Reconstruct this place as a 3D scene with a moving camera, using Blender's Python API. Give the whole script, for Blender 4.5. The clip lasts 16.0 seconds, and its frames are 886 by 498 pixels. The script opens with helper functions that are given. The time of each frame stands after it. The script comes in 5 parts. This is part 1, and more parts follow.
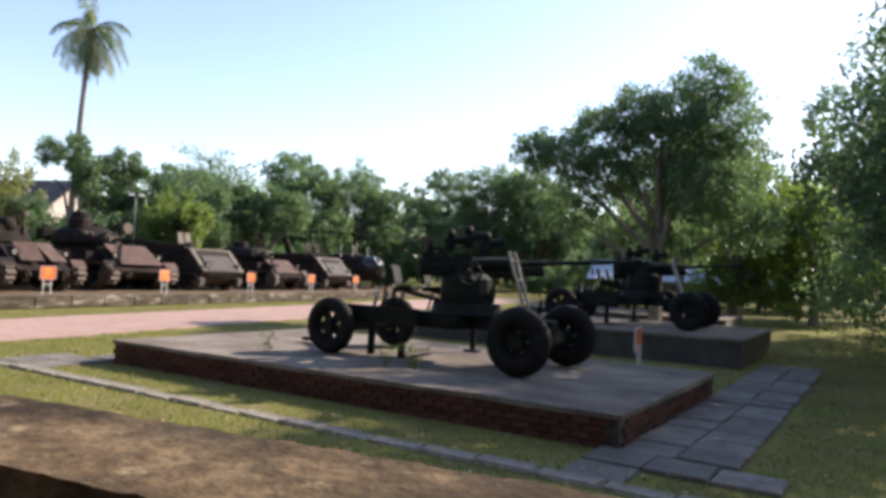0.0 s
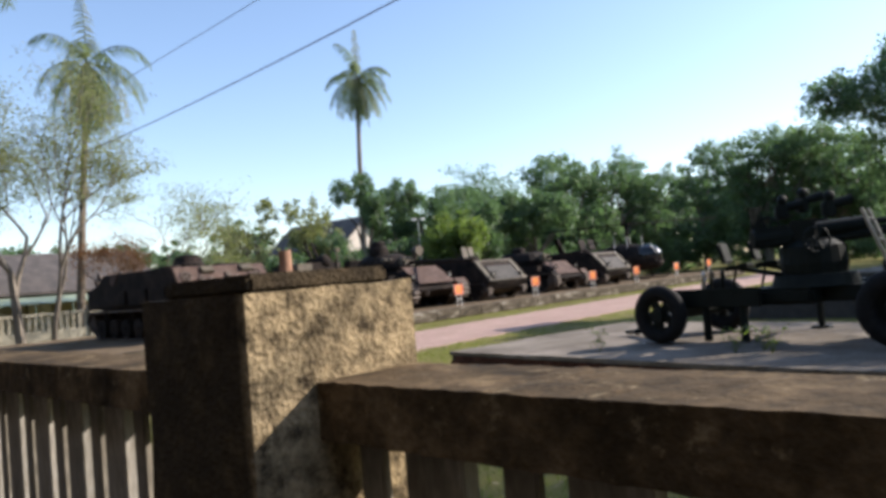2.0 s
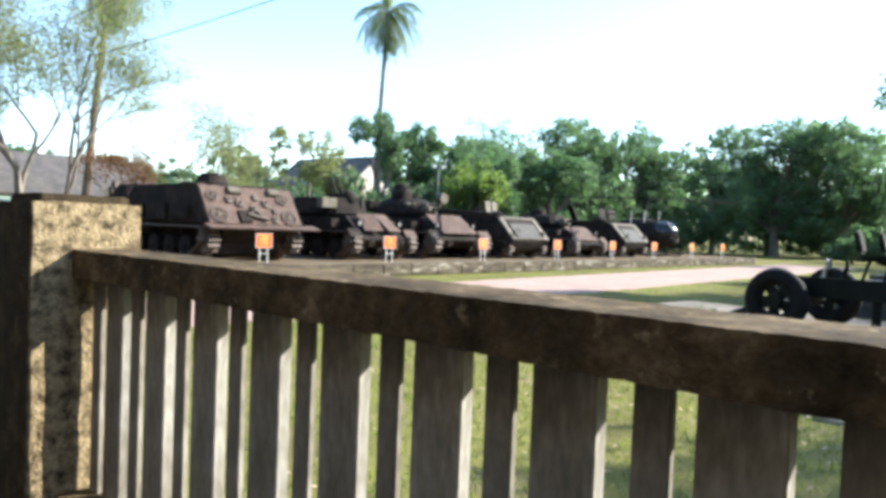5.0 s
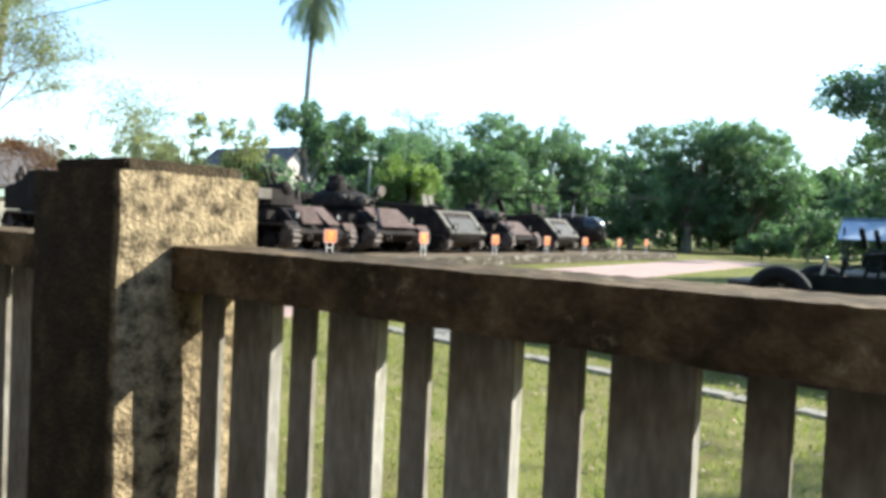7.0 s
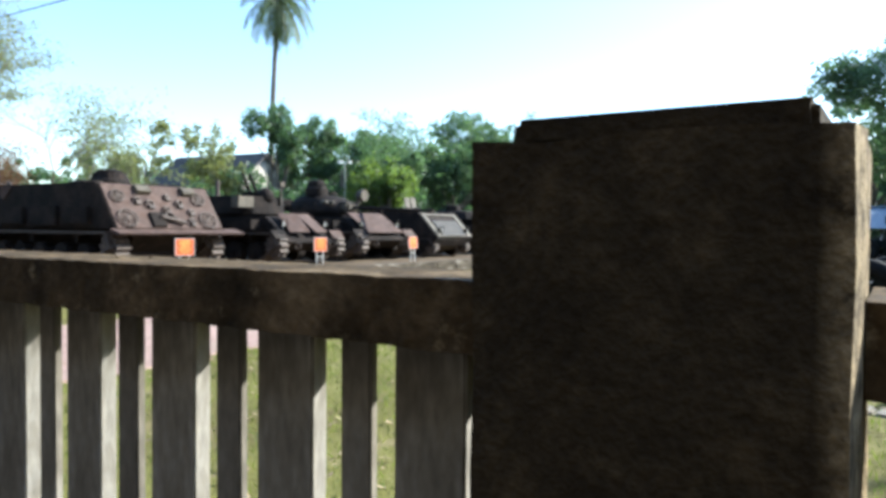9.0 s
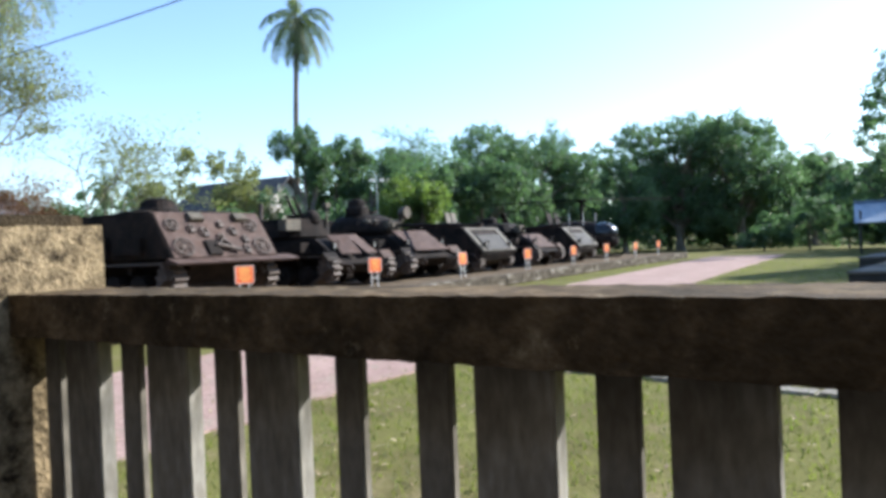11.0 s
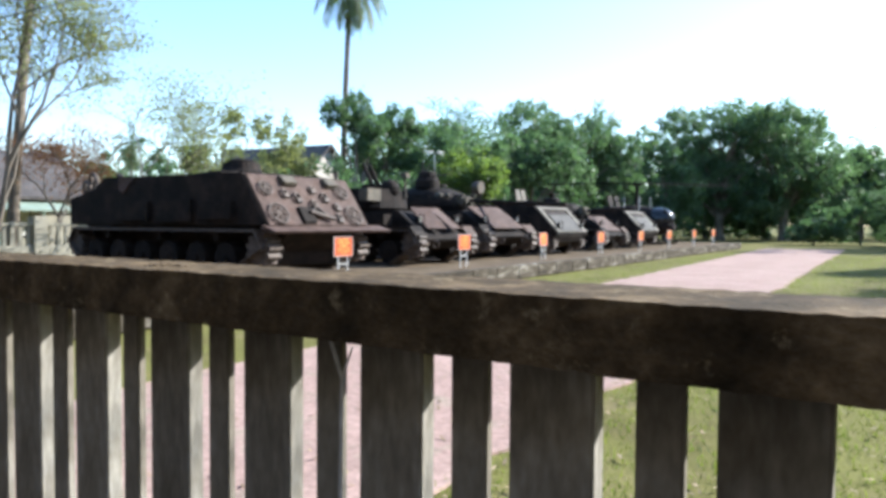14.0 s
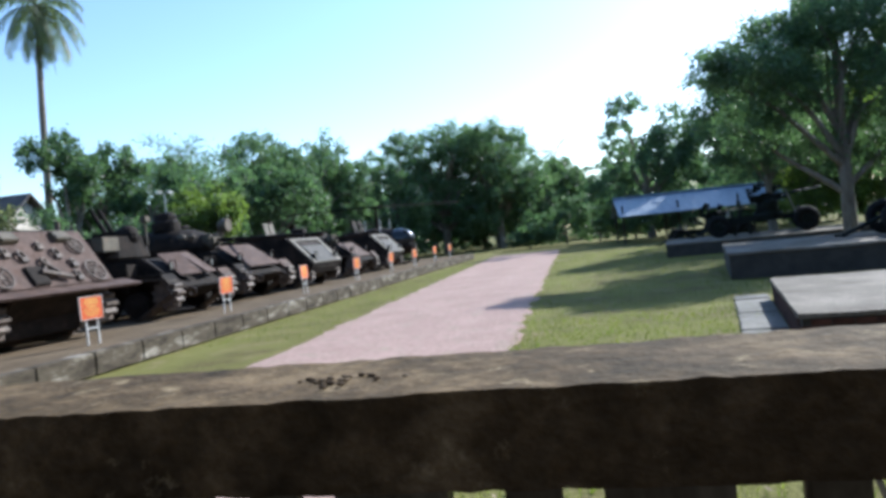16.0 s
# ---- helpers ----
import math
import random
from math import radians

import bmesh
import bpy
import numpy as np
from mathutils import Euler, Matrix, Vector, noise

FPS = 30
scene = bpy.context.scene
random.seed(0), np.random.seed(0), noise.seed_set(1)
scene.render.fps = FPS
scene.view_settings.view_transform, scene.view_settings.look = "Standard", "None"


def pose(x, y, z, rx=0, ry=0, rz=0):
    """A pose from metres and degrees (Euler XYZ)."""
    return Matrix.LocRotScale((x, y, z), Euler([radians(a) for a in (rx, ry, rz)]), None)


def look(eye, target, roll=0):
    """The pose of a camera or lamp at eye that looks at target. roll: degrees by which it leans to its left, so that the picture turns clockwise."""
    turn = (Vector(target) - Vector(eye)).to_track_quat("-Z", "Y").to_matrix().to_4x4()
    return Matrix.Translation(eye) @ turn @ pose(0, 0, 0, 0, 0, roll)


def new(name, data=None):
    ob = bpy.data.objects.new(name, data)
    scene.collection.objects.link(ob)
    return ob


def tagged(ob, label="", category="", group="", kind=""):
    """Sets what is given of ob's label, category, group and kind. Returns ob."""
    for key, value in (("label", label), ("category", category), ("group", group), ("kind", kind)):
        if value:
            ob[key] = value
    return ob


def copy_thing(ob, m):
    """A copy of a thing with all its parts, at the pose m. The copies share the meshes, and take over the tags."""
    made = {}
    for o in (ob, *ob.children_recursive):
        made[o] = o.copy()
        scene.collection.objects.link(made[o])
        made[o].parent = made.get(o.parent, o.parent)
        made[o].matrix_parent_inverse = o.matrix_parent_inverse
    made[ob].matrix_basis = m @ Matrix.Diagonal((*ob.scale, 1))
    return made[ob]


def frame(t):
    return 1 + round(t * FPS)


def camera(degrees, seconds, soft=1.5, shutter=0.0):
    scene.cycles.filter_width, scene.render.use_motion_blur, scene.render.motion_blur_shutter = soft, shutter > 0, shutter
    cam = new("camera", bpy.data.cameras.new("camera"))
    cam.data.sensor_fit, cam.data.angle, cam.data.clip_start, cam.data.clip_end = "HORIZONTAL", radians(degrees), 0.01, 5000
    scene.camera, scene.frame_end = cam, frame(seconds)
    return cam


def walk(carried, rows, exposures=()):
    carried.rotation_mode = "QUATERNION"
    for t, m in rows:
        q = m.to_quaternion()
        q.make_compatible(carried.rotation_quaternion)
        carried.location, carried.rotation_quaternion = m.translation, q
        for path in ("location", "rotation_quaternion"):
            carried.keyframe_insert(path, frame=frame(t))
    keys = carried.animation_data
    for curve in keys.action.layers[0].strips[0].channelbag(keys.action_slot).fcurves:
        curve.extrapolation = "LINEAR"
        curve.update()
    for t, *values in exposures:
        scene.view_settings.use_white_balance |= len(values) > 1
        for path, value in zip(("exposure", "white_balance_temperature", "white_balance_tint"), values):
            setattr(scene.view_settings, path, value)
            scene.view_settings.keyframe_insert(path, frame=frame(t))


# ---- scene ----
cam = camera(62.8, 16.0, soft=3.7)
PATH = [
    (0, (1.918, -0.377, 1.644), (1.127, 1.459, 1.71), 2.9),
    (0.5, (1.635, -0.534, 1.634), (0.621, 1.188, 1.696), 2.2),
    (1, (1.43, -0.651, 1.594), (0.238, 0.955, 1.642), 0.7),
    (1.5, (1.283, -0.687, 1.614), (-0.036, 0.815, 1.694), -0.1),
    (2, (1.112, -0.662, 1.598), (-0.265, 0.787, 1.673), -4.9),
    (2.5, (0.846, -0.797, 1.568), (-0.49, 0.691, 1.579), -2.3),
    (3, (0.521, -0.92, 1.535), (-0.813, 0.569, 1.52), -0.7),
    (3.5, (0.148, -0.907, 1.548), (-1.23, 0.542, 1.491), 1.8),
    (6, (-1.256, -0.94, 1.555), (-2.547, 0.587, 1.51), 2.1),
    (6.5, (-1.595, -0.852, 1.528), (-2.799, 0.745, 1.472), 2.4),
    (7, (-2.026, -0.913, 1.502), (-3.193, 0.71, 1.439), 2.6),
    (7.5, (-2.426, -0.909, 1.505), (-3.592, 0.715, 1.444), 2.4),
    (8, (-2.79, -0.843, 1.516), (-3.929, 0.8, 1.461), 2.2),
    (8.5, (-3.176, -0.85, 1.515), (-4.272, 0.823, 1.47), 1.7),
    (9, (-3.566, -0.757, 1.497), (-4.637, 0.932, 1.444), 0.5),
    (9.5, (-4.01, -0.773, 1.495), (-5.103, 0.901, 1.44), -0.5),
    (12, (-6.111, -0.874, 1.530), (-7.201, 0.802, 1.551), -3.4),
    (12.5, (-6.595, -0.923, 1.561), (-7.809, 0.668, 1.553), -0.5),
    (13, (-7.145, -0.890, 1.501), (-8.494, 0.588, 1.476), 4.3),
    (13.5, (-7.596, -0.857, 1.506), (-8.861, 0.690, 1.431), 3.0),
    (14, (-7.982, -0.815, 1.528), (-9.091, 0.848, 1.457), 0.3),
    (14.5, (-8.304, -0.736, 1.560), (-9.189, 1.056, 1.481), -2.1),
    (15, (-8.607, -0.708, 1.551), (-9.293, 1.169, 1.491), -4.9),
    (15.5, (-8.879, -0.620, 1.563), (-9.356, 1.322, 1.513), -5.7),
    (16, (-9.142, -0.601, 1.585), (-9.574, 1.352, 1.558), -6.0),
]
walk(cam, [(t, look(eye, target, roll)) for t, eye, target, roll in PATH],
     exposures=((0, 0.98, 6800, 20), (1, 0.93, 6700, 18), (2, 0.73, 6400, 15), (3, 1.03, 6500, 12), (3.5, 1.48, 6300, 8), (6, 1.65, 6000, 5), (7, 1.55, 6000, 4), (8, 1.45, 5900, 4),
                (9.5, 1.28, 5700, 6), (12, 0.75, 5700, 10), (13, 0.55, 5600, 9), (13.5, 1.03, 5800, 8), (14.5, 1.26, 5600, 8), (16, 0.80, 5500, 8)))

# ---- sky and sun ----
SUN_AZ, SUN_EL = radians(33), radians(30.8)      # clockwise from +y, above the horizon
SUN_DIR = Vector((math.sin(SUN_AZ) * math.cos(SUN_EL), math.cos(SUN_AZ) * math.cos(SUN_EL), math.sin(SUN_EL)))
world = bpy.data.worlds.new("world")
scene.world = world
world.use_nodes = True
sky = world.node_tree.nodes.new("ShaderNodeTexSky")
sky.sky_type = "NISHITA"
sky.sun_disc = False
sky.sun_elevation, sky.sun_rotation = SUN_EL, SUN_AZ
sky.air_density, sky.dust_density, sky.ozone_density = 1.0, 0.5, 1.5
world.node_tree.nodes["Background"].inputs["Strength"].default_value = 0.15
world.node_tree.links.new(sky.outputs[0], world.node_tree.nodes["Background"].inputs["Color"])
sun = new("sun", bpy.data.lights.new("sun", "SUN"))
sun.data.energy, sun.data.angle, sun.data.color = 4.8, radians(0.5), (1.0, 0.93, 0.82)
sun.matrix_world = look(SUN_DIR * 80, (0, 0, 0))


# ---- materials ----
def mat(name, colours, scale=3.0, rough=0.8, bump=0.2, metal=0.0, fine=40.0, translucent=None, random_tint=0.0, detail=6.0,
        stops=(0.3, 0.7), bump_scale=None, stretch=(1, 1, 1), second=None, specular=0.5, sun_side=None):
    """Noise-mottled surface in metres. colours: two or three; second: (colour, scale, lo, hi) patches laid over."""
    m = bpy.data.materials.new(name)
    m.use_nodes = True
    nt = m.node_tree
    n, l = nt.nodes, nt.links
    bsdf = n["Principled BSDF"]
    co = n.new("ShaderNodeTexCoord")
    mp = n.new("ShaderNodeMapping")
    mp.inputs["Scale"].default_value = stretch
    l.new(co.outputs["Object"], mp.inputs["Vector"])
    a = n.new("ShaderNodeTexNoise")
    a.inputs["Scale"].default_value, a.inputs["Detail"].default_value, a.inputs["Roughness"].default_value = scale, detail, 0.65
    l.new(mp.outputs[0], a.inputs["Vector"])
    r = n.new("ShaderNodeValToRGB")
    k = len(colours)
    el = r.color_ramp.elements
    while len(el) < k:
        el.new(0.5)
    for j, c in enumerate(colours):
        el[j].position = stops[0] + (stops[1] - stops[0]) * j / max(1, k - 1)
        el[j].color = (*c, 1)
    l.new(a.outputs["Fac"], r.inputs[0])
    out = r.outputs[0]
    if second:
        c, sc, lo, hi = second
        b = n.new("ShaderNodeTexNoise")
        b.inputs["Scale"].default_value, b.inputs["Detail"].default_value, b.inputs["Roughness"].default_value = sc, 8.0, 0.7
        l.new(co.outputs["Object"], b.inputs["Vector"])
        mr = n.new("ShaderNodeMapRange")
        mr.inputs["From Min"].default_value, mr.inputs["From Max"].default_value = lo, hi
        l.new(b.outputs["Fac"], mr.inputs["Value"])
        cover = mr.outputs[0]
        if sun_side:      # lichen patches, kept to +x to paint its sunlit side; other faces stay dark
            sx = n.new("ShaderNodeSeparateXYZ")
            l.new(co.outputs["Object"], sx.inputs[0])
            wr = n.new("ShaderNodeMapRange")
            wr.inputs["From Min"].default_value, wr.inputs["From Max"].default_value = sun_side
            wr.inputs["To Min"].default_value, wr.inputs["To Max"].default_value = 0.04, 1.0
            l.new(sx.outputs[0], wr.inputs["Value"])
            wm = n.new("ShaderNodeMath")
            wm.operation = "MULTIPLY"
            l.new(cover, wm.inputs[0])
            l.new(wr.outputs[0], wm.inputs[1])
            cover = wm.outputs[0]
        mx = n.new("ShaderNodeMix")
        mx.data_type = "RGBA"
        l.new(cover, mx.inputs[0])
        l.new(out, mx.inputs[6])
        mx.inputs[7].default_value = (*c, 1)
        out = mx.outputs[2]
    g = n.new("ShaderNodeTexNoise")
    g.inputs["Scale"].default_value, g.inputs["Detail"].default_value = fine, 4.0
    l.new(mp.outputs[0], g.inputs["Vector"])
    mul = n.new("ShaderNodeMix")
    mul.data_type, mul.blend_type = "RGBA", "MULTIPLY"
    mul.inputs[0].default_value = 0.55
    gr = n.new("ShaderNodeMapRange")
    gr.inputs["From Min"].default_value, gr.inputs["From Max"].default_value = 0.3, 0.7
    gr.inputs["To Min"].default_value, gr.inputs["To Max"].default_value = 0.55, 1.3
    l.new(g.outputs["Fac"], gr.inputs["Value"])
    l.new(out, mul.inputs[6])
    l.new(gr.outputs[0], mul.inputs[7])
    out = mul.outputs[2]
    if random_tint:
        oi = n.new("ShaderNodeNewGeometry") if random_tint < 0 else n.new("ShaderNodeObjectInfo")
        sock = oi.outputs["Random Per Island"] if random_tint < 0 else oi.outputs["Random"]
        hs = n.new("ShaderNodeHueSaturation")
        v = n.new("ShaderNodeMapRange")
        v.inputs["To Min"].default_value, v.inputs["To Max"].default_value = 1 - abs(random_tint), 1 + abs(random_tint)
        l.new(sock, v.inputs["Value"])
        l.new(v.outputs[0], hs.inputs["Value"])
        l.new(out, hs.inputs["Color"])
        out = hs.outputs[0]
    l.new(out, bsdf.inputs["Base Color"])
    bsdf.inputs["Roughness"].default_value, bsdf.inputs["Metallic"].default_value = rough, metal
    bsdf.inputs["Specular IOR Level"].default_value = specular
    if bump:
        bp = n.new("ShaderNodeBump")
        bp.inputs["Strength"].default_value, bp.inputs["Distance"].default_value = bump, 0.02
        l.new(g.outputs["Fac"], bp.inputs["Height"])
        l.new(bp.outputs[0], bsdf.inputs["Normal"])
    if translucent:
        t = n.new("ShaderNodeBsdfTranslucent")
        mt = n.new("ShaderNodeMix")
        mt.data_type, mt.blend_type = "RGBA", "MULTIPLY"
        mt.inputs[0].default_value = 1.0
        l.new(out, mt.inputs[6])
        mt.inputs[7].default_value = (*translucent, 1)
        l.new(mt.outputs[2], t.inputs["Color"])
        ad = n.new("ShaderNodeMixShader")
        ad.inputs[0].default_value = 0.5
        l.new(bsdf.outputs[0], ad.inputs[1])
        l.new(t.outputs[0], ad.inputs[2])
        l.new(ad.outputs[0], n["Material Output"].inputs["Surface"])
    return m


M_GRASS = mat("grass_ground", [(0.12, 0.095, 0.04), (0.165, 0.155, 0.045), (0.2, 0.19, 0.055)], 0.5, 0.95, 0.8, fine=30, second=((0.27, 0.21, 0.11), 1.3, 0.52, 0.75), specular=0.1)
M_BLADE = mat("grass_blades", [(0.09, 0.13, 0.03), (0.2, 0.2, 0.06)], 2.0, 0.7, 0, translucent=(1.6, 1.8, 0.8), random_tint=-0.4)
M_LITTER = mat("dry_leaves", [(0.25, 0.16, 0.08), (0.45, 0.36, 0.22)], 4.0, 0.9, 0, random_tint=-0.5)
M_PINK = mat("pink_paving", [(0.34, 0.225, 0.185), (0.46, 0.315, 0.26)], 0.7, 0.9, 0.4, fine=18, second=((0.33, 0.28, 0.2), 2.5, 0.52, 0.72), specular=0.15)
M_DIRT = mat("bare_soil", [(0.11, 0.08, 0.05), (0.19, 0.14, 0.09)], 1.2, 0.95, 0.6, specular=0.1)
# the sunlit +x side is painted lighter than the shaded front
M_PILLAR = mat("lichened_render_sun_side", [(0.022, 0.016, 0.010), (0.05, 0.036, 0.02), (0.12, 0.085, 0.046)], 9.0, 0.92, 0.5, fine=90, stops=(0.28, 0.75), second=((0.4, 0.3, 0.17), 20.0, 0.36, 0.6), detail=9, specular=0.15, sun_side=(0.17, 0.2))
M_RAIL = mat("weathered_rail_concrete", [(0.026, 0.019, 0.010), (0.095, 0.064, 0.033), (0.25, 0.175, 0.095)], 6.0, 0.92, 0.35, fine=60, stops=(0.3, 0.72), specular=0.15, second=((0.34, 0.26, 0.15), 18.0, 0.58, 0.72))
M_BALUSTER = mat("limewashed_concrete", [(0.10, 0.08, 0.055), (0.28, 0.25, 0.2), (0.5, 0.47, 0.42)], 5.0, 0.9, 0.2, fine=50, stretch=(1, 1, 0.35), random_tint=0.15, specular=0.2)
M_SLAB = mat("platform_concrete", [(0.10, 0.08, 0.06), (0.19, 0.16, 0.125), (0.30, 0.255, 0.205)], 0.9, 0.9, 0.4, fine=25, second=((0.12, 0.1, 0.07), 2.0, 0.55, 0.75), specular=0.2)
M_BRICK = mat("dark_red_brick", [(0.05, 0.024, 0.017), (0.115, 0.05, 0.034)], 6, 0.9, 0.5, random_tint=0.3, specular=0.2)
M_KERB = mat("stained_kerb", [(0.05, 0.04, 0.029), (0.12, 0.098, 0.07), (0.4, 0.36, 0.3)], 1.6, 0.92, 0.5, fine=30, stretch=(1, 1, 3), stops=(0.36, 0.72), specular=0.15)
# brighter than the kerb, to paint the sun along the edging line
M_EDGE = mat("sunlit_edging", [(0.12, 0.105, 0.08), (0.3, 0.27, 0.22), (0.46, 0.43, 0.37)], 1.6, 0.92, 0.5, fine=30, specular=0.2)
M_STONE = mat("paving_stone", [(0.10, 0.09, 0.075), (0.20, 0.18, 0.15)], 2.5, 0.85, 0.5, random_tint=0.25)
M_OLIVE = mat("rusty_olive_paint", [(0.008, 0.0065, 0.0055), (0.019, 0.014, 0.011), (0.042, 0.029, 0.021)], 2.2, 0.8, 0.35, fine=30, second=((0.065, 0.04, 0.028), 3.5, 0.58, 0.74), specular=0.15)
M_PALE = mat("faded_olive_paint", [(0.07, 0.058, 0.04), (0.15, 0.125, 0.088)], 2.5, 0.65, 0.25, fine=30, specular=0.3, second=((0.18, 0.11, 0.07), 4, 0.55, 0.7))
# lighter brown that paints in the sun on forward plates
M_GLACIS = mat("sunlit_brown_paint", [(0.065, 0.042, 0.034), (0.145, 0.097, 0.077)], 3.0, 0.8, 0.3, fine=25, second=((0.09, 0.05, 0.034), 5, 0.52, 0.66), specular=0.2)
M_TRACK = mat("rusted_track_steel", [(0.04, 0.032, 0.026), (0.16, 0.115, 0.085)], 6, 0.65, 0.4, metal=0.2)
M_RUBBER = mat("old_rubber", [(0.007, 0.007, 0.0065), (0.016, 0.015, 0.014)], 8, 0.8, 0.3, specular=0.2)
M_GUN = mat("dark_green_gun_paint", [(0.006, 0.0085, 0.007), (0.014, 0.018, 0.014)], 3, 0.58, 0.15, fine=40, specular=0.14)
M_STEEL = mat("worn_bright_steel", [(0.3, 0.3, 0.28), (0.55, 0.54, 0.5)], 6, 0.32, 0.1, metal=0.8)
M_CANOPY = mat("dark_tinted_canopy", [(0.012, 0.014, 0.015), (0.025, 0.027, 0.028)], 3, 0.14, 0.0)
M_ORANGE = mat("orange_sign_paint", [(0.72, 0.12, 0.03), (0.85, 0.18, 0.05)], 3, 0.5, 0.05)
M_YELLOW = mat("yellow_lettering", [(0.8, 0.55, 0.1), (0.85, 0.62, 0.15)], 5, 0.5, 0)
M_WHITE = mat("white_post_paint", [(0.55, 0.53, 0.48), (0.75, 0.73, 0.68)], 5, 0.6, 0.1)
M_BARK = mat("grey_bark", [(0.10, 0.08, 0.06), (0.26, 0.22, 0.17)], 3, 0.9, 0.8, fine=25, stretch=(1, 1, 0.3))
M_PALMBARK = mat("palm_bark", [(0.11, 0.088, 0.062), (0.25, 0.2, 0.15)], 2, 0.9, 0.7, fine=14, stretch=(0.3, 0.3, 2.2))
M_LEAF = mat("dark_leaves", [(0.056, 0.092, 0.056), (0.108, 0.148, 0.088)], 0.5, 0.5, 0, translucent=(1.9, 2.3, 1.25), random_tint=-0.35)
M_LEAF_LIGHT = mat("bright_leaves", [(0.08, 0.12, 0.045), (0.14, 0.18, 0.065)], 0.5, 0.5, 0, translucent=(2.2, 2.4, 0.9), random_tint=-0.35)
M_LEAF_PALE = mat("pale_feathery_leaves", [(0.14, 0.155, 0.075), (0.22, 0.225, 0.12)], 0.5, 0.6, 0, translucent=(1.8, 1.9, 1.0), random_tint=-0.35)
M_LEAF_RED = mat("withered_red_leaves", [(0.14, 0.085, 0.045), (0.22, 0.13, 0.075)], 0.5, 0.7, 0, translucent=(1.6, 1.2, 0.8), random_tint=-0.35)
M_FROND = mat("palm_fronds", [(0.075, 0.1, 0.05), (0.14, 0.16, 0.085)], 0.6, 0.45, 0, translucent=(1.7, 1.9, 0.9), random_tint=-0.3)
M_ROOF = mat("dark_roof_tiles", [(0.05, 0.045, 0.042), (0.12, 0.10, 0.09)], 1.5, 0.9, 0.5, fine=12)
M_WALL = mat("old_plaster", [(0.3, 0.27, 0.2), (0.42, 0.38, 0.29)], 1.2, 0.9, 0.2)
M_PALEWALL = mat("pale_pink_plaster", [(0.52, 0.46, 0.39), (0.66, 0.6, 0.52)], 1.2, 0.9, 0.2)
M_SHADE_WALL = mat("dark_shade_wall", [(0.03, 0.026, 0.02), (0.065, 0.055, 0.043)], 1.0, 0.9, 0.2)
M_WALKWAY = mat("dark_walkway", [(0.035, 0.033, 0.03), (0.065, 0.06, 0.053)], 1.5, 0.92, 0.4, specular=0.15)
M_YELLOWWALL = mat("yellow_plaster", [(0.5, 0.33, 0.10), (0.62, 0.44, 0.17)], 1.2, 0.9, 0.2)
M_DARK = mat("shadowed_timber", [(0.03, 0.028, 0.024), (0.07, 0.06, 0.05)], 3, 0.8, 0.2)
M_SHED = mat("blue_grey_sheet_roof", [(0.22, 0.27, 0.33), (0.34, 0.39, 0.45)], 1.5, 0.45, 0.2, stretch=(4, 0.4, 1), metal=0.2)
M_GREENAWN = mat("pale_green_awning", [(0.25, 0.32, 0.24), (0.35, 0.42, 0.32)], 1.5, 0.6, 0.1)
M_CABLE = mat("black_cable", [(0.015, 0.015, 0.015), (0.03, 0.03, 0.03)], 9, 0.6, 0)
M_TERRA = mat("terracotta", [(0.32, 0.16, 0.09), (0.42, 0.24, 0.15)], 5, 0.8, 0.2)


# ---- mesh helpers ----
def box(bm, c, size, rot=(0, 0, 0), bevel=0.0, taper=None):
    """A box; taper scales its top in x and y."""
    r = bmesh.ops.create_cube(bm, size=1)
    v = r["verts"]
    for p in v:
        if taper and p.co.z > 0:
            p.co.x *= taper[0]
            p.co.y *= taper[1]
    bmesh.ops.transform(bm, matrix=pose(*c, *rot) @ Matrix.Diagonal((*size, 1)), verts=v)
    if bevel:
        e = list({e for p in v for e in p.link_edges})
        bmesh.ops.bevel(bm, geom=e, offset=bevel, segments=2, affect="EDGES")
    return bm


def tube(bm, a, b, r0, r1=None, seg=10):
    """A capped round bar from a to b."""
    a, b = Vector(a), Vector(b)
    d = b - a
    q = Vector((0, 0, 1)).rotation_difference(d).to_matrix().to_4x4()
    bmesh.ops.create_cone(bm, cap_ends=True, segments=seg, radius1=r0, radius2=r0 if r1 is None else r1, depth=d.length,
                          matrix=Matrix.Translation((a + b) / 2) @ q)
    return bm


def ball(bm, c, r, scale=(1, 1, 1), seg=14):
    bmesh.ops.create_uvsphere(bm, u_segments=seg, v_segments=max(6, seg // 2), radius=r, matrix=Matrix.Translation(c) @ Matrix.Diagonal((*scale, 1)))
    return bm


def torus(bm, c, axis, R, r, seg=24, ring=8):
    q = Vector((0, 0, 1)).rotation_difference(Vector(axis)).to_matrix().to_4x4()
    m = Matrix.Translation(c) @ q
    rows = []
    for i in range(seg):
        u = 2 * math.pi * i / seg
        rows.append([bm.verts.new(m @ Vector(((R + r * math.cos(w)) * math.cos(u), (R + r * math.cos(w)) * math.sin(u), r * math.sin(w))))
                     for w in (2 * math.pi * j / ring for j in range(ring))])
    for i in range(seg):
        for j in range(ring):
            bm.faces.new((rows[i][j], rows[(i + 1) % seg][j], rows[(i + 1) % seg][(j + 1) % ring], rows[i][(j + 1) % ring]))
    return bm


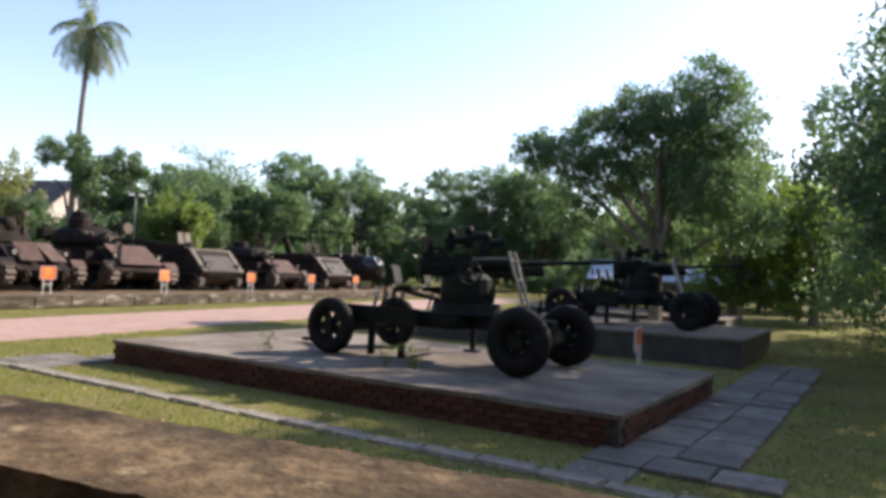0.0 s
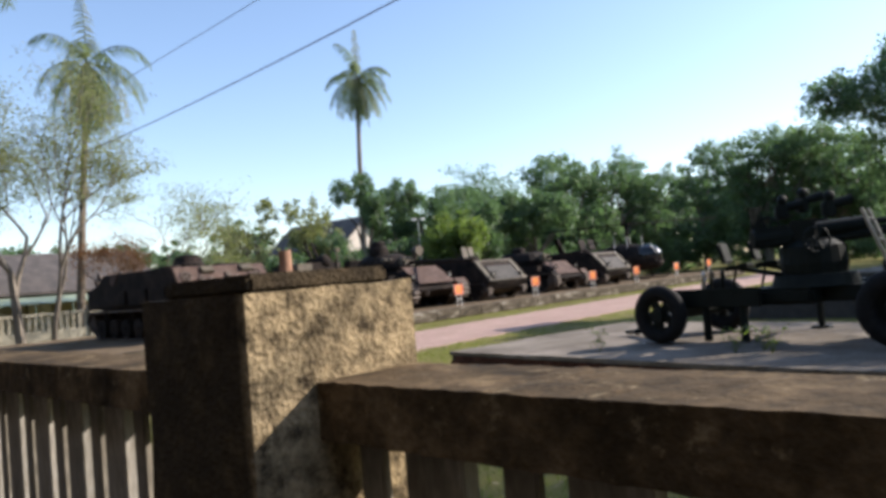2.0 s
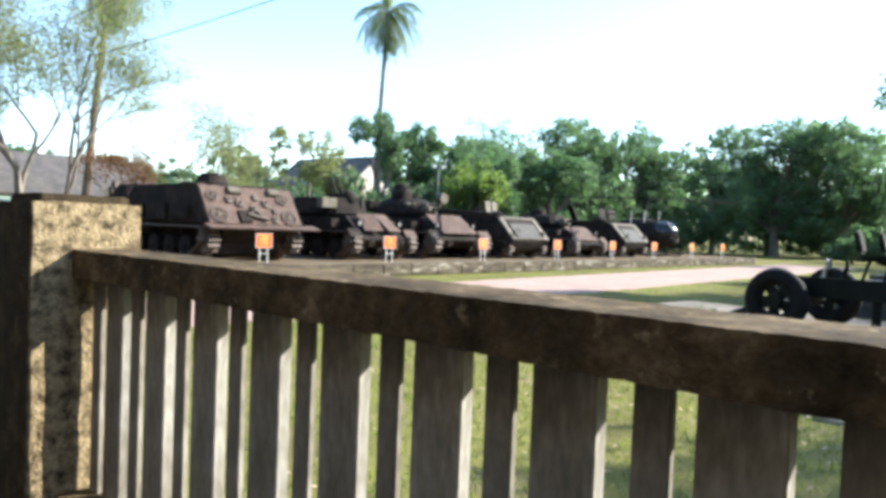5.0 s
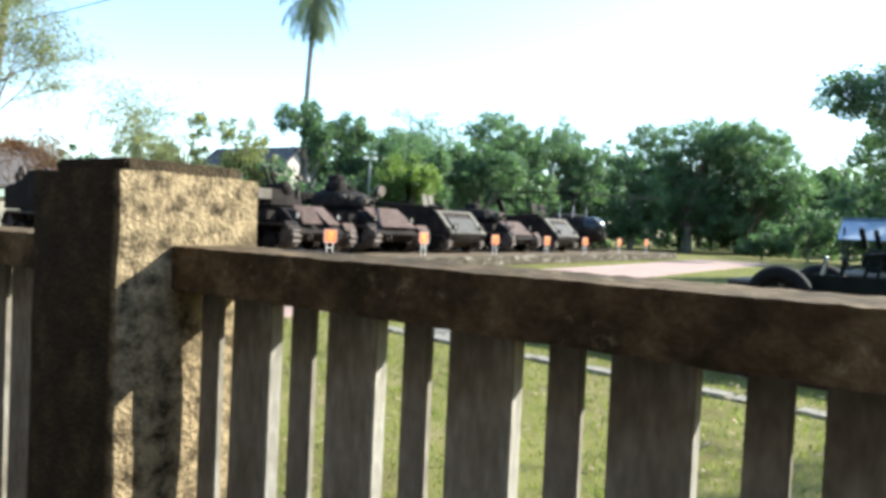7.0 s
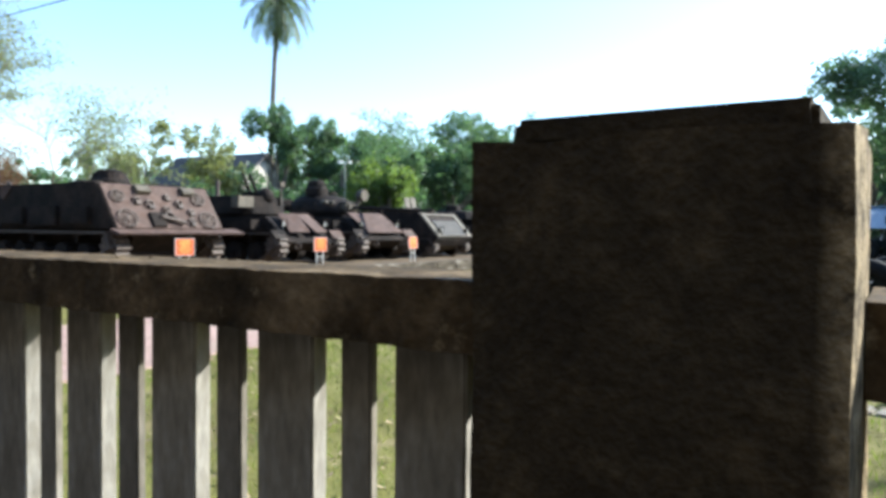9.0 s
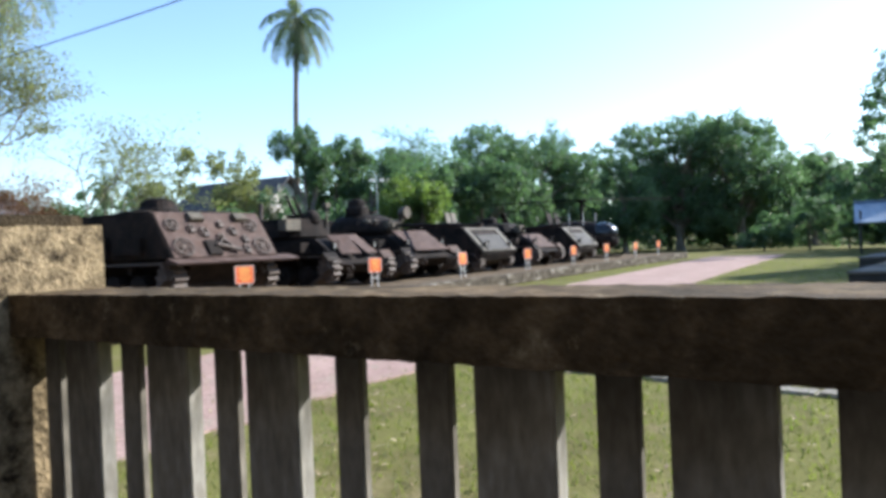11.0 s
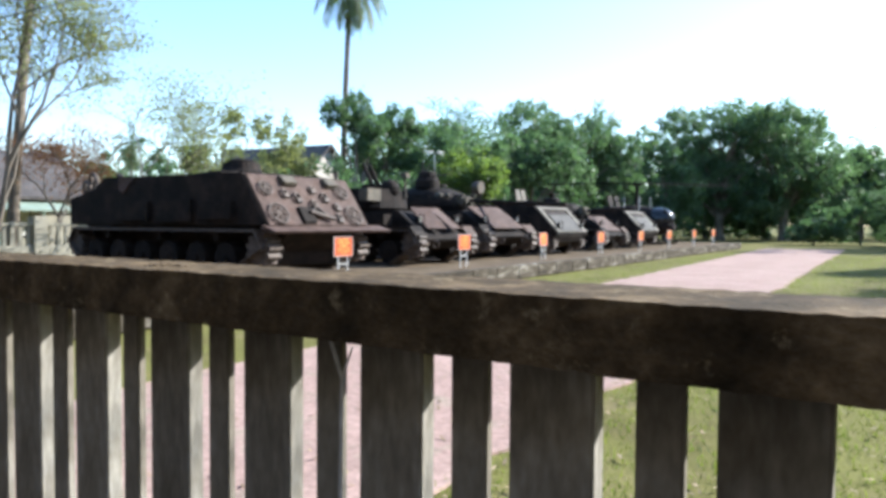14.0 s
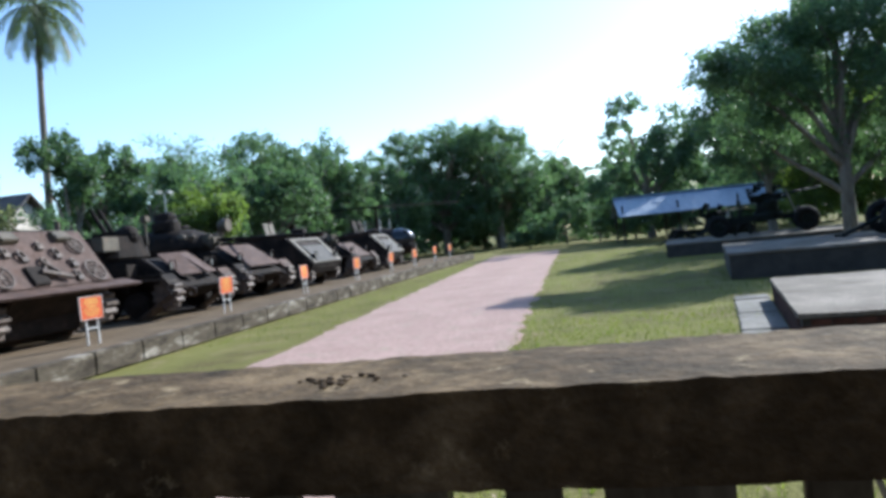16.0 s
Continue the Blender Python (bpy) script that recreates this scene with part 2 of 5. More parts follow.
def prism(bm, profile, y0, y1, inset=None, bevel=0.0):
    """A side profile of (x, z) corners, spanned from y0 to y1; inset narrows corners above a height: (z, metres)."""
    def side(y, s):
        return [bm.verts.new((x, y - s * (inset[1] if inset and z > inset[0] else 0), z)) for x, z in profile]
    s = 1 if y1 > y0 else -1
    a, b = side(y0, -s), side(y1, s)
    n = len(profile)
    fs = [bm.faces.new(a), bm.faces.new(b[::-1])]
    for i in range(n):
        fs.append(bm.faces.new((a[i], b[i], b[(i + 1) % n], a[(i + 1) % n])))
    bmesh.ops.recalc_face_normals(bm, faces=fs)
    if bevel:
        bmesh.ops.bevel(bm, geom=list({e for f in fs for e in f.edges}), offset=bevel, segments=2, affect="EDGES")
    return bm


def loft(bm, rings):
    """Closed rings of equal count, skinned and capped."""
    vs = [[bm.verts.new(p) for p in ring] for ring in rings]
    n = len(vs[0])
    fs = [bm.faces.new(vs[0][::-1]), bm.faces.new(vs[-1])]
    for a, b in zip(vs, vs[1:]):
        for i in range(n):
            fs.append(bm.faces.new((a[i], a[(i + 1) % n], b[(i + 1) % n], b[i])))
    bmesh.ops.recalc_face_normals(bm, faces=fs)
    return bm


def mesh_of(bm, name, material, smooth=False):
    me = bpy.data.meshes.new(name)
    bm.to_mesh(me)
    bm.free()
    me.materials.append(material)
    if smooth:
        me.polygons.foreach_set("use_smooth", [True] * len(me.polygons))
    return me


def part(name, bm, material, parent=None, label="", smooth=False, at=None):
    ob = new(name, mesh_of(bm, name, material, smooth))
    if parent is not None:
        ob.parent = parent
    if at is not None:
        ob.matrix_basis = at
    if label:
        ob["label"] = label
    return ob


def root(name, m, label, category, group="", kind=""):
    ob = new(name)
    ob.empty_display_size = 0.3
    ob.matrix_basis = m
    return tagged(ob, label, category, group, kind)


def raw_mesh(name, verts, faces, material, smooth=False):
    """A mesh from number arrays (verts n x 3, faces n x k)."""
    me = bpy.data.meshes.new(name)
    verts, faces = np.asarray(verts, np.float32), np.asarray(faces, np.int32)
    n, k = faces.shape
    me.vertices.add(len(verts))
    me.vertices.foreach_set("co", verts.ravel())
    me.loops.add(n * k)
    me.loops.foreach_set("vertex_index", faces.ravel())
    me.polygons.add(n)
    me.polygons.foreach_set("loop_start", np.arange(0, n * k, k, dtype=np.int32))
    me.polygons.foreach_set("loop_total", np.full(n, k, np.int32))
    if smooth:
        me.polygons.foreach_set("use_smooth", np.ones(n, bool))
    me.update(calc_edges=True)
    me.materials.append(material)
    return me


def wavy_box(bm, c, size, cut=(8, 1, 1), amp=0.006, seed=0):
    """A slab with worn, uneven edges: its long side cut up and shaken a little."""
    r = random.Random(seed)
    nx, ny, nz = cut
    x0, y0, z0 = (c[i] - size[i] / 2 for i in range(3))
    grid = {}

    def v(i, j, k):
        key = (i, j, k)
        if key not in grid:
            grid[key] = bm.verts.new((x0 + size[0] * i / nx, y0 + size[1] * j / ny + r.uniform(-amp, amp), z0 + size[2] * k / nz + r.uniform(-amp, amp)))
        return grid[key]
    for i in range(nx):
        for j in range(ny):
            for k, flip in ((0, 1), (nz, 0)):
                q = (v(i, j, k), v(i + 1, j, k), v(i + 1, j + 1, k), v(i, j + 1, k))
                bm.faces.new(q[::-1] if flip else q)
        for k in range(nz):
            for j, flip in ((0, 0), (ny, 1)):
                q = (v(i, j, k), v(i + 1, j, k), v(i + 1, j, k + 1), v(i, j, k + 1))
                bm.faces.new(q[::-1] if flip else q)
    for j in range(ny):
        for k in range(nz):
            for i, flip in ((0, 1), (nx, 0)):
                q = (v(i, j, k), v(i, j + 1, k), v(i, j + 1, k + 1), v(i, j, k + 1))
                bm.faces.new(q[::-1] if flip else q)
    return bm


# ---- ground, path, platforms ----
def sheet(name, x0, x1, y0, y1, z, nx, ny, material, amp=0.0, shear=0.0):
    """A flat, gently uneven sheet; shear leans it in x along y."""
    xs, ys = np.linspace(x0, x1, nx + 1), np.linspace(y0, y1, ny + 1)
    X, Y = np.meshgrid(xs, ys)
    X = X + shear * (Y - y0)
    Z = np.full_like(X, z)
    if amp:
        Z = Z + amp * (np.sin(X * 1.3 + 2 * np.sin(Y * 0.7)) * np.cos(Y * 1.1 + X * 0.4))
    idx = np.arange((nx + 1) * (ny + 1)).reshape(ny + 1, nx + 1)
    f = np.stack([idx[:-1, :-1], idx[:-1, 1:], idx[1:, 1:], idx[1:, :-1]], -1).reshape(-1, 4)
    return new(name, raw_mesh(name, np.stack([X, Y, Z], -1).reshape(-1, 3), f, material, True))


tagged(sheet("ground", -900, 900, -900, 900, 0, 60, 60, M_GRASS), "dry patchy grass lawn with bare soil", "ground", kind="structure")


def ragged_strip(name, left, right, y0, y1, n, z, material, jitter, seed):
    """A strip between two lines x(y) with an uneven, grass-eaten edge, and a thickness."""
    r = random.Random(seed)
    bm = bmesh.new()
    top, low = [], []
    for i in range(n + 1):
        y = y0 + (y1 - y0) * i / n
        xa, xb = left(y) + r.uniform(-jitter, jitter), right(y) + r.uniform(-jitter, jitter)
        top.append((bm.verts.new((xa, y, z)), bm.verts.new((xb, y, z))))
        low.append((bm.verts.new((xa - 0.02, y, -0.05)), bm.verts.new((xb + 0.02, y, -0.05))))
    for i in range(n):
        bm.faces.new((top[i][0], top[i][1], top[i + 1][1], top[i + 1][0]))
        bm.faces.new((low[i][0], top[i][0], top[i + 1][0], low[i + 1][0]))
        bm.faces.new((top[i][1], low[i][1], low[i + 1][1], top[i + 1][1]))
    bmesh.ops.recalc_face_normals(bm, faces=bm.faces)
    return part(name, bm, material)


tagged(ragged_strip("path", lambda y: -13.9 - 0.055 * y, lambda y: -10.15 - 0.04 * y, 0.6, 50, 130, 0.02, M_PINK, 0.1, 3),
       "wide pink brick path with grassy ragged edges", "path", kind="structure")

PLAT_TURN = 4.3          # degrees by which the tank platform and path lean from the fence's normal
PLAT_TOP = 0.37
plat = root("tank_platform", pose(-16.8, 4.0, 0, 0, 0, 3.4), "long low concrete platform with stained kerb", "platform", kind="structure")
part("slab", wavy_box(bmesh.new(), (-7, 21, PLAT_TOP / 2), (13.2, 45, PLAT_TOP - 0.002), (4, 60, 1), 0.01, 1), M_DIRT, plat, "earth-stained platform top")
bmk = bmesh.new()
for i in range(36):
    random.seed(i)
    box(bmk, (-0.28, -1.5 + 1.25 * (i + 0.5), PLAT_TOP / 2 + 0.015), (0.26 + random.uniform(-0.01, 0.01), 1.235, PLAT_TOP), (0, random.uniform(-0.6, 0.6), random.uniform(-0.4, 0.4)), 0.018)
part("kerb", bmk, M_KERB, plat, "stained concrete kerb stones", at=None)["kind"] = "stuff"

GUN_TOP = 0.36


def gun_platform(m, length, depth, h, label):
    """A raised concrete slab over a brick skirt; origin at the front left corner."""
    p = root("gun_platform", m, label, "platform", "gun platforms", kind="structure")
    part("slab", wavy_box(bmesh.new(), (length / 2, depth / 2, h - 0.03), (length, depth, 0.06), (16, 8, 1), 0.008, 5), M_SLAB, p)
    part("core", box(bmesh.new(), (length / 2, depth / 2, (h - 0.06) / 2 - 0.02), (length - 0.06, depth - 0.06, h - 0.024)), M_DARK, p, "dark core under platform slab")
    return p


GP1 = pose(-7.15, 7.97, 0, 0, 0, -8.3)
gp1 = gun_platform(GP1, 8.02, 4.5, GUN_TOP, "raised concrete gun platform with dark red brick sides")
GP2 = pose(-6.9, 16.4, 0, 0, 0, -5.0)
gp2 = gun_platform(GP2, 8.3, 5.0, 0.6, "raised concrete gun platform in tree shade")
GP3 = pose(-7.8, 27.6, 0, 0, 0, -3.0)
gp3 = gun_platform(GP3, 8.0, 5.0, 0.5, "far raised concrete gun platform in tree shade")


# ---- fence ----
BAY, PW = 3.6, 0.41
RAIL_TOP, RAIL_LOW, PIL_TOP, PLINTH = 1.424, 1.318, 1.60, 0.5


def pillar(x, seed):
    """A square rendered pillar with a stepped cap; its right front corner stands at x, 0."""
    p = root("fence_pillar", pose(x - PW / 2, PW / 2, 0), "mottled lichened concrete fence pillar, sunlit side painted lighter, with stepped cap", "pillar", "fence pillars")
    bm = bmesh.new()
    r = random.Random(seed)
    rings = []
    for i in range(13):
        z = PIL_TOP * i / 12
        ring = []
        for c in range(4):
            for s in range(4):
                t = s / 4
                a, b = ((-1, -1), (1, -1), (1, 1), (-1, 1))[c], ((1, -1), (1, 1), (-1, 1), (-1, -1))[c]
                k = PW / 2 - (0.004 if s == 0 else 0)
                ring.append(((a[0] + (b[0] - a[0]) * t) * k + r.uniform(-0.003, 0.003), (a[1] + (b[1] - a[1]) * t) * k + r.uniform(-0.003, 0.003), z + (r.uniform(-0.006, 0.004) if i == 12 else 0)))
        rings.append(ring)
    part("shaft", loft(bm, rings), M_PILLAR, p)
    bm = bmesh.new()
    box(bm, (0, 0, PIL_TOP + 0.014), (PW - 0.075, PW - 0.075, 0.036), (0, 0, 0), 0.008)
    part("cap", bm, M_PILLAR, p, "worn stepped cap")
    return p


for i in range(-2, 6):
    pillar(-BAY * i, 40 + i)
stub = tagged(part("pipe_stub", tube(bmesh.new(), (0, 0, 0), (0, 0, 0.05), 0.014, 0.013, 12), M_TERRA), "short clay pipe stub standing on pillar cap", "pipe")
stub.matrix_basis = pose(-0.21, 0.235, PIL_TOP + 0.032)


def fence_bay(x1, seed, period=0.319, shift=0.0, split=False):
    """Rail, plinth and flat balusters between two pillars; x1 is the right end of the bay."""
    x0 = x1 - (BAY - PW)
    cx, L = (x0 + x1) / 2, x1 - x0 - 0.004
    b = root("fence_bay", pose(x1, 0, 0), "weathered concrete balustrade bay with flat slats and broad rail", "fence", "fence bays")
    bm = wavy_box(bmesh.new(), (cx - x1, 0.265, (RAIL_TOP + RAIL_LOW) / 2), (L, 0.25, RAIL_TOP - RAIL_LOW), (130, 4, 2), 0.0016, seed)
    part("rail", bm, M_RAIL, b, "broad concrete top rail with dark mould")
    part("plinth", wavy_box(bmesh.new(), (cx - x1, 0.25, PLINTH / 2), (L, 0.3, PLINTH), (30, 2, 1), 0.004, seed + 1), M_RAIL, b)
    part("footing", wavy_box(bmesh.new(), (cx - x1, 0.2, 0.13), (L, 0.5, 0.27), (30, 2, 1), 0.005, seed + 2), M_RAIL, b)
    r = random.Random(seed)
    wide, narrow = (0.142, 0.042), (0.068, 0.022)
    run = []
    x = -L + 0.013 + shift
    for i in range(11):
        run += [(x, narrow), (x + 0.068 + 0.4 * (period - 0.21), wide)]
        x += period
    if split:      # far-end slats are placed to fit the camera's view, off the rest's spacing
        far = [(-L + 0.022 + 0.332 * k, narrow) for k in range(4)] + [(-L + 0.119 + 0.332 * k, wide) for k in range(3)]
        run = far + [q for q in run if q[0] > -1.99]
    for x, (w, d) in run:
        if -L + 0.005 < x and x + w < -0.004:
            bm = bmesh.new()
            h = RAIL_LOW - PLINTH + 0.02
            box(bm, (0, 0, h / 2), (w + r.uniform(-0.004, 0.004), d, h), (0, 0, 0), 0.004)
            part("slat", bm, M_BALUSTER, b, at=pose(x + w / 2, 0.21 + d / 2, PLINTH - 0.01, 0, r.uniform(-0.25, 0.25), r.uniform(-1.2, 1.2)))
    return b


for i in range(-1, 5):
    fence_bay(-BAY * i - PW, 70 + 3 * i, (0.348, 0.322, 0.3205, 0.318, 0.325, 0.33)[i + 1], (0.0, 0.016, -0.088, -0.09, 0.0, 0.0)[i + 1], i == 1)


# ---- signs ----
def sign_board():
    s = root("notice_sign", pose(0, 0, 0), "orange notice board with yellow lines on white legs", "sign", "notice signs")
    part("board", box(bmesh.new(), (0, 0, 0.66), (0.025, 0.48, 0.41), (0, 0, 0), 0.005), M_ORANGE, s)
    bm = bmesh.new()
    for z, sx, sz in ((0.86, 0.48, 0.012), (0.46, 0.48, 0.012)):
        box(bm, (0.004, 0, z), (0.03, sx, sz))
    for y in (-0.238, 0.238):
        box(bm, (0.004, y, 0.66), (0.03, 0.012, 0.40))
    part("frame", bm, M_WHITE, s, "thin pale frame")
    for j, (z, w) in enumerate(((0.80, 0.24), (0.745, 0.30), (0.685, 0.20), (0.63, 0.32), (0.58, 0.30), (0.53, 0.22))):
        part("text_line", box(bmesh.new(), (0.0155, 0, z), (0.004, w, 0.022 if j < 3 else 0.014)), M_YELLOW, s)
    for y in (-0.12, 0.12):
        part("leg", box(bmesh.new(), (-0.02, y, 0.3), (0.03, 0.035, 0.6), (0, 0, 0), 0.004), M_WHITE, s)
    part("crossbar", box(bmesh.new(), (-0.02, 0, 0.3), (0.025, 0.24, 0.03)), M_WHITE, s)
    return s


first_sign = sign_board()
SIGN_AT = [(-18.09, 10.6), (-18.18, 15.48), (-18.24, 20.42), (-18.34, 25.58), (-18.42, 30.44), (-18.51, 34.98), (-18.6, 39.9), (-18.75, 44.8)]
for i, (x, y) in enumerate(SIGN_AT):
    m = pose(x, y, PLAT_TOP, 0, (0, 1, -2, 0, 1, 0, 0, 0)[i], (-11, -9, -3, -9, -7, -9, -5, -5)[i])
    if i == 0:
        first_sign.matrix_basis = m
    else:
        copy_thing(first_sign, m)


# ---- tracked vehicles ----
def track_path(L, h, r, n):
    """Points and headings round a track loop of length L, height h, standing on z = 0, centred on x = 0."""
    a = L / 2 - r
    lo, hi = r, h - r
    corners = [(-a * 0.78, 0, 1), (a * 0.72, 0, 1), (a + r * 0.8, hi * 0.9, 0), (a, h, 0), (-a, h, 0), (-a - r * 0.8, hi * 0.9, 0)]
    pts = []
    for i in range(len(corners)):
        p, q = corners[i], corners[(i + 1) % len(corners)]
        d = math.hypot(q[0] - p[0], q[1] - p[1])
        k = max(1, round(d / (n)))
        for j in range(k):
            pts.append((p[0] + (q[0] - p[0]) * j / k, p[1] + (q[1] - p[1]) * j / k))
    return pts


def running_gear(p, L, W, h, tw, wheels, wr, top_rollers=3):
    """Two tracks with their road wheels, sprockets and idlers."""
    for s in (-1, 1):
        y = s * (W / 2 - tw / 2)
        pts = track_path(L, h, 0.3, 0.17)
        bm = bmesh.new()
        for i, (x, z) in enumerate(pts):
            nx, nz = pts[(i + 1) % len(pts)]
            ang = math.degrees(math.atan2(nz - z, nx - x))
            ln = math.hypot(nx - x, nz - z)
            cx, cz = (x + nx) / 2, (z + nz) / 2
            ox, oz = math.sin(math.radians(ang)), -math.cos(math.radians(ang))
            box(bm, (cx - ox * 0.03, y, cz - oz * 0.03), (ln * 1.03, tw * 0.96, 0.035), (0, -ang, 0))
            box(bm, (cx + ox * 0.0, y + s * 0.0, cz + oz * 0.0), (ln * 0.62, tw * 0.4, 0.05), (0, -ang, 0))
            box(bm, (cx, y + tw * 0.3, cz), (ln * 0.62, tw * 0.24, 0.05), (0, -ang, 0))
            box(bm, (cx, y - tw * 0.3, cz), (ln * 0.62, tw * 0.24, 0.05), (0, -ang, 0))
        part("track", bm, M_TRACK, p, "rusted steel track")["kind"] = "stuff"
        a = L / 2 - 0.3
        xs = [-a * 0.74 + a * 1.44 * i / (wheels - 1) for i in range(wheels)]
        for x in xs:
            bm = bmesh.new()
            tube(bm, (x, y - tw * 0.3, wr + 0.06), (x, y + tw * 0.3, wr + 0.06), wr, wr, 20)
            tube(bm, (x, y - s * 0, wr + 0.06), (x, y + s * tw * 0.38, wr + 0.06), wr * 0.35, wr * 0.25, 12)
            part("road_wheel", bm, M_OLIVE, p)
        for x, rr in ((a, h * 0.32), (-a, h * 0.3)):
            ringp = [((rr + (0.05 if k % 4 < 2 else -0.02)) * math.cos(2 * math.pi * k / 44), (rr + (0.05 if k % 4 < 2 else -0.02)) * math.sin(2 * math.pi * k / 44)) for k in range(44)]
            bm = loft(bmesh.new(), [[(x + u, yy, h * 0.6 + w) for u, w in ringp] for yy in (y - tw * 0.3, y + tw * 0.3)])
            part("sprocket", bm, M_TRACK, p)
        for i in range(top_rollers):
            x = -a * 0.6 + a * 1.2 * i / max(1, top_rollers - 1)
            part("return_roller", tube(bmesh.new(), (x, y - tw * 0.25, h - 0.16), (x, y + tw * 0.25, h - 0.16), 0.1, 0.1, 12), M_OLIVE, p)


def hatch(p, c, r, h=0.08, material=None):
    bm = bmesh.new()
    tube(bm, (c[0], c[1], c[2]), (c[0], c[1], c[2] + h), r, r * 0.9, 18)
    box(bm, (c[0] - r * 0.9, c[1], c[2] + h), (0.12, 0.2, 0.05))
    return part("hatch", bm, material or M_OLIVE, p)


def lamp_pair(p, x, y, z):
    for s in (-1, 1):
        bm = bmesh.new()
        tube(bm, (x - 0.1, s * y, z), (x, s * y, z), 0.06, 0.09, 12)
        lamp = part("headlight", bm, M_OLIVE, p)
        part("lens", tube(bmesh.new(), (x, s * y, z), (x + 0.012, s * y, z), 0.08, 0.08, 12), M_STEEL, lamp)
        bm = bmesh.new()
        for dy in (-0.12, 0.12):
            tube(bm, (x + 0.05, s * y + dy, z - 0.12), (x + 0.05, s * y + dy, z + 0.14), 0.012, seg=6)
        tube(bm, (x + 0.05, s * y - 0.12, z + 0.14), (x + 0.05, s * y + 0.12, z + 0.14), 0.012, seg=6)
        part("lamp_guard", bm, M_OLIVE, p)


def ring_profile(cx, cy, z, rx, ry, n=20, power=2.4):
    out = []
    for i in range(n):
        w = 2 * math.pi * i / n
        c, s = math.cos(w), math.sin(w)
        out.append((cx + rx * math.copysign(abs(c) ** (2 / power), c), cy + ry * math.copysign(abs(s) ** (2 / power), s), z))
    return out


def recovery_vehicle(m):
    p = root("recovery_vehicle", m, "rusty brown armoured recovery vehicle with tools on sloped front", "military vehicle")
    W, L = 3.4, 7.4
    running_gear(p, L, W, 1.0, 0.6, 6, 0.33)
    bm = prism(bmesh.new(), [(3.55, 0.75), (3.75, 1.02), (2.95, 2.22), (-1.6, 2.26), (-2.2, 1.75), (-3.7, 1.55), (-3.75, 0.9), (-3.3, 0.45), (3.2, 0.45)], -1.08, 1.08, None, 0.03)
    part("hull", bm, M_OLIVE, p)
    bm = prism(bmesh.new(), [(3.72, 1.08), (2.97, 2.20), (-2.1, 2.24), (-2.5, 1.95), (-3.6, 1.75), (-3.6, 1.06)], -1.62, 1.62, None, 0.035)
    part("superstructure", bm, M_OLIVE, p, "tall slab-sided armoured cabin")
    bm = bmesh.new()
    ang = math.degrees(math.atan2(2.20 - 1.08, 3.72 - 2.97))
    ca, sa = math.cos(math.radians(ang)), math.sin(math.radians(ang))

    def on_front(u, v, out=0.0):
        """u across, v up the sloped front plate, out of it."""
        return Vector((3.72 - v * ca + out * sa, u, 1.08 + v * sa + out * ca))
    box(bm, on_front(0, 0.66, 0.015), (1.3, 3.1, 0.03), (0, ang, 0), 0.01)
    part("front_plate", bm, M_GLACIS, p, "sloped front plate painted in lighter sunlit tone")
    # hand wheels, hooks, tow blocks and straps on the front
    for u, v, R in ((-1.2, 0.28, 0.24), (1.15, 0.25, 0.24), (-1.25, 0.92, 0.16), (1.1, 0.9, 0.18)):
        bm = torus(bmesh.new(), on_front(u, v, 0.08), (sa, 0, ca), R, 0.022, 18, 6)
        for k in range(4):
            w = math.pi * k / 4
            e = Vector((-ca, 0, sa)) * math.cos(w) * R + Vector((0, 1, 0)) * math.sin(w) * R
            tube(bm, on_front(u, v, 0.08) - e, on_front(u, v, 0.08) + e, 0.014, seg=6)
        part("cable_reel", bm, M_TRACK, p, "spoked iron wheel")
    for u, v, sz in ((-0.75, 0.82, 0.16), (-0.42, 0.72, 0.2), (0.0, 0.55, 0.17), (0.45, 0.75, 0.19), (0.72, 0.5, 0.14), (0.15, 0.95, 0.13), (-0.05, 0.33, 0.2), (0.62, 0.2, 0.18)):
        bm = torus(bmesh.new(), on_front(u, v, 0.07), (sa, 0.2, ca), sz * 0.5, 0.03, 12, 6)
        box(bm, on_front(u, v - sz * 0.5, 0.06), (0.1, 0.16, 0.08), (0, ang, 0), 0.01)
        part("tow_shackle", bm, M_TRACK, p)
    bm = box(bmesh.new(), on_front(-0.38, 0.25, 0.05), (0.42, 0.4, 0.09), (0, ang, 0), 0.02)
    part("stowage_box", bm, M_OLIVE, p)
    bm = bmesh.new()
    tube(bm, on_front(-0.3, 0.3, 0.12), on_front(0.35, 0.12, 0.12), 0.05, seg=8)
    tube(bm, on_front(-0.1, 0.55, 0.1), on_front(0.25, 0.14, 0.12), 0.03, seg=8)
    part("tow_bar", bm, M_TRACK, p)
    for u in (-0.5, 0.85):
        bm = box(bmesh.new(), on_front(u, 1.14, 0.06), (0.26, 0.42, 0.14), (0, ang - 15, 0), 0.02)
        part("vision_block", bm, M_PALE, p)
    # blade across the nose
    bm = prism(bmesh.new(), [(3.60, 1.00), (4.02, 0.93), (4.06, 0.98), (3.66, 1.10)], -1.7, 2.05, None, 0.008)
    part("fender_plate", bm, M_GLACIS, p, "flat nose plate in lighter sunlit tone")
    bm = prism(bmesh.new(), [(2.95, 0.1), (3.25, 0.22), (3.3, 0.9), (3.0, 0.98)], -1.05, 1.05, None, 0.02)
    part("dozer_blade", bm, M_OLIVE, p)
    # side stowage and rear boom
    for x, w, h in ((2.2, 1.1, 0.4), (0.8, 1.2, 0.5), (-0.8, 1.3, 0.45)):
        part("side_box", box(bmesh.new(), (x, -1.66, 1.4), (w, 0.12, h), (0, 0, 0), 0.02), M_OLIVE, p)
    bm = bmesh.new()
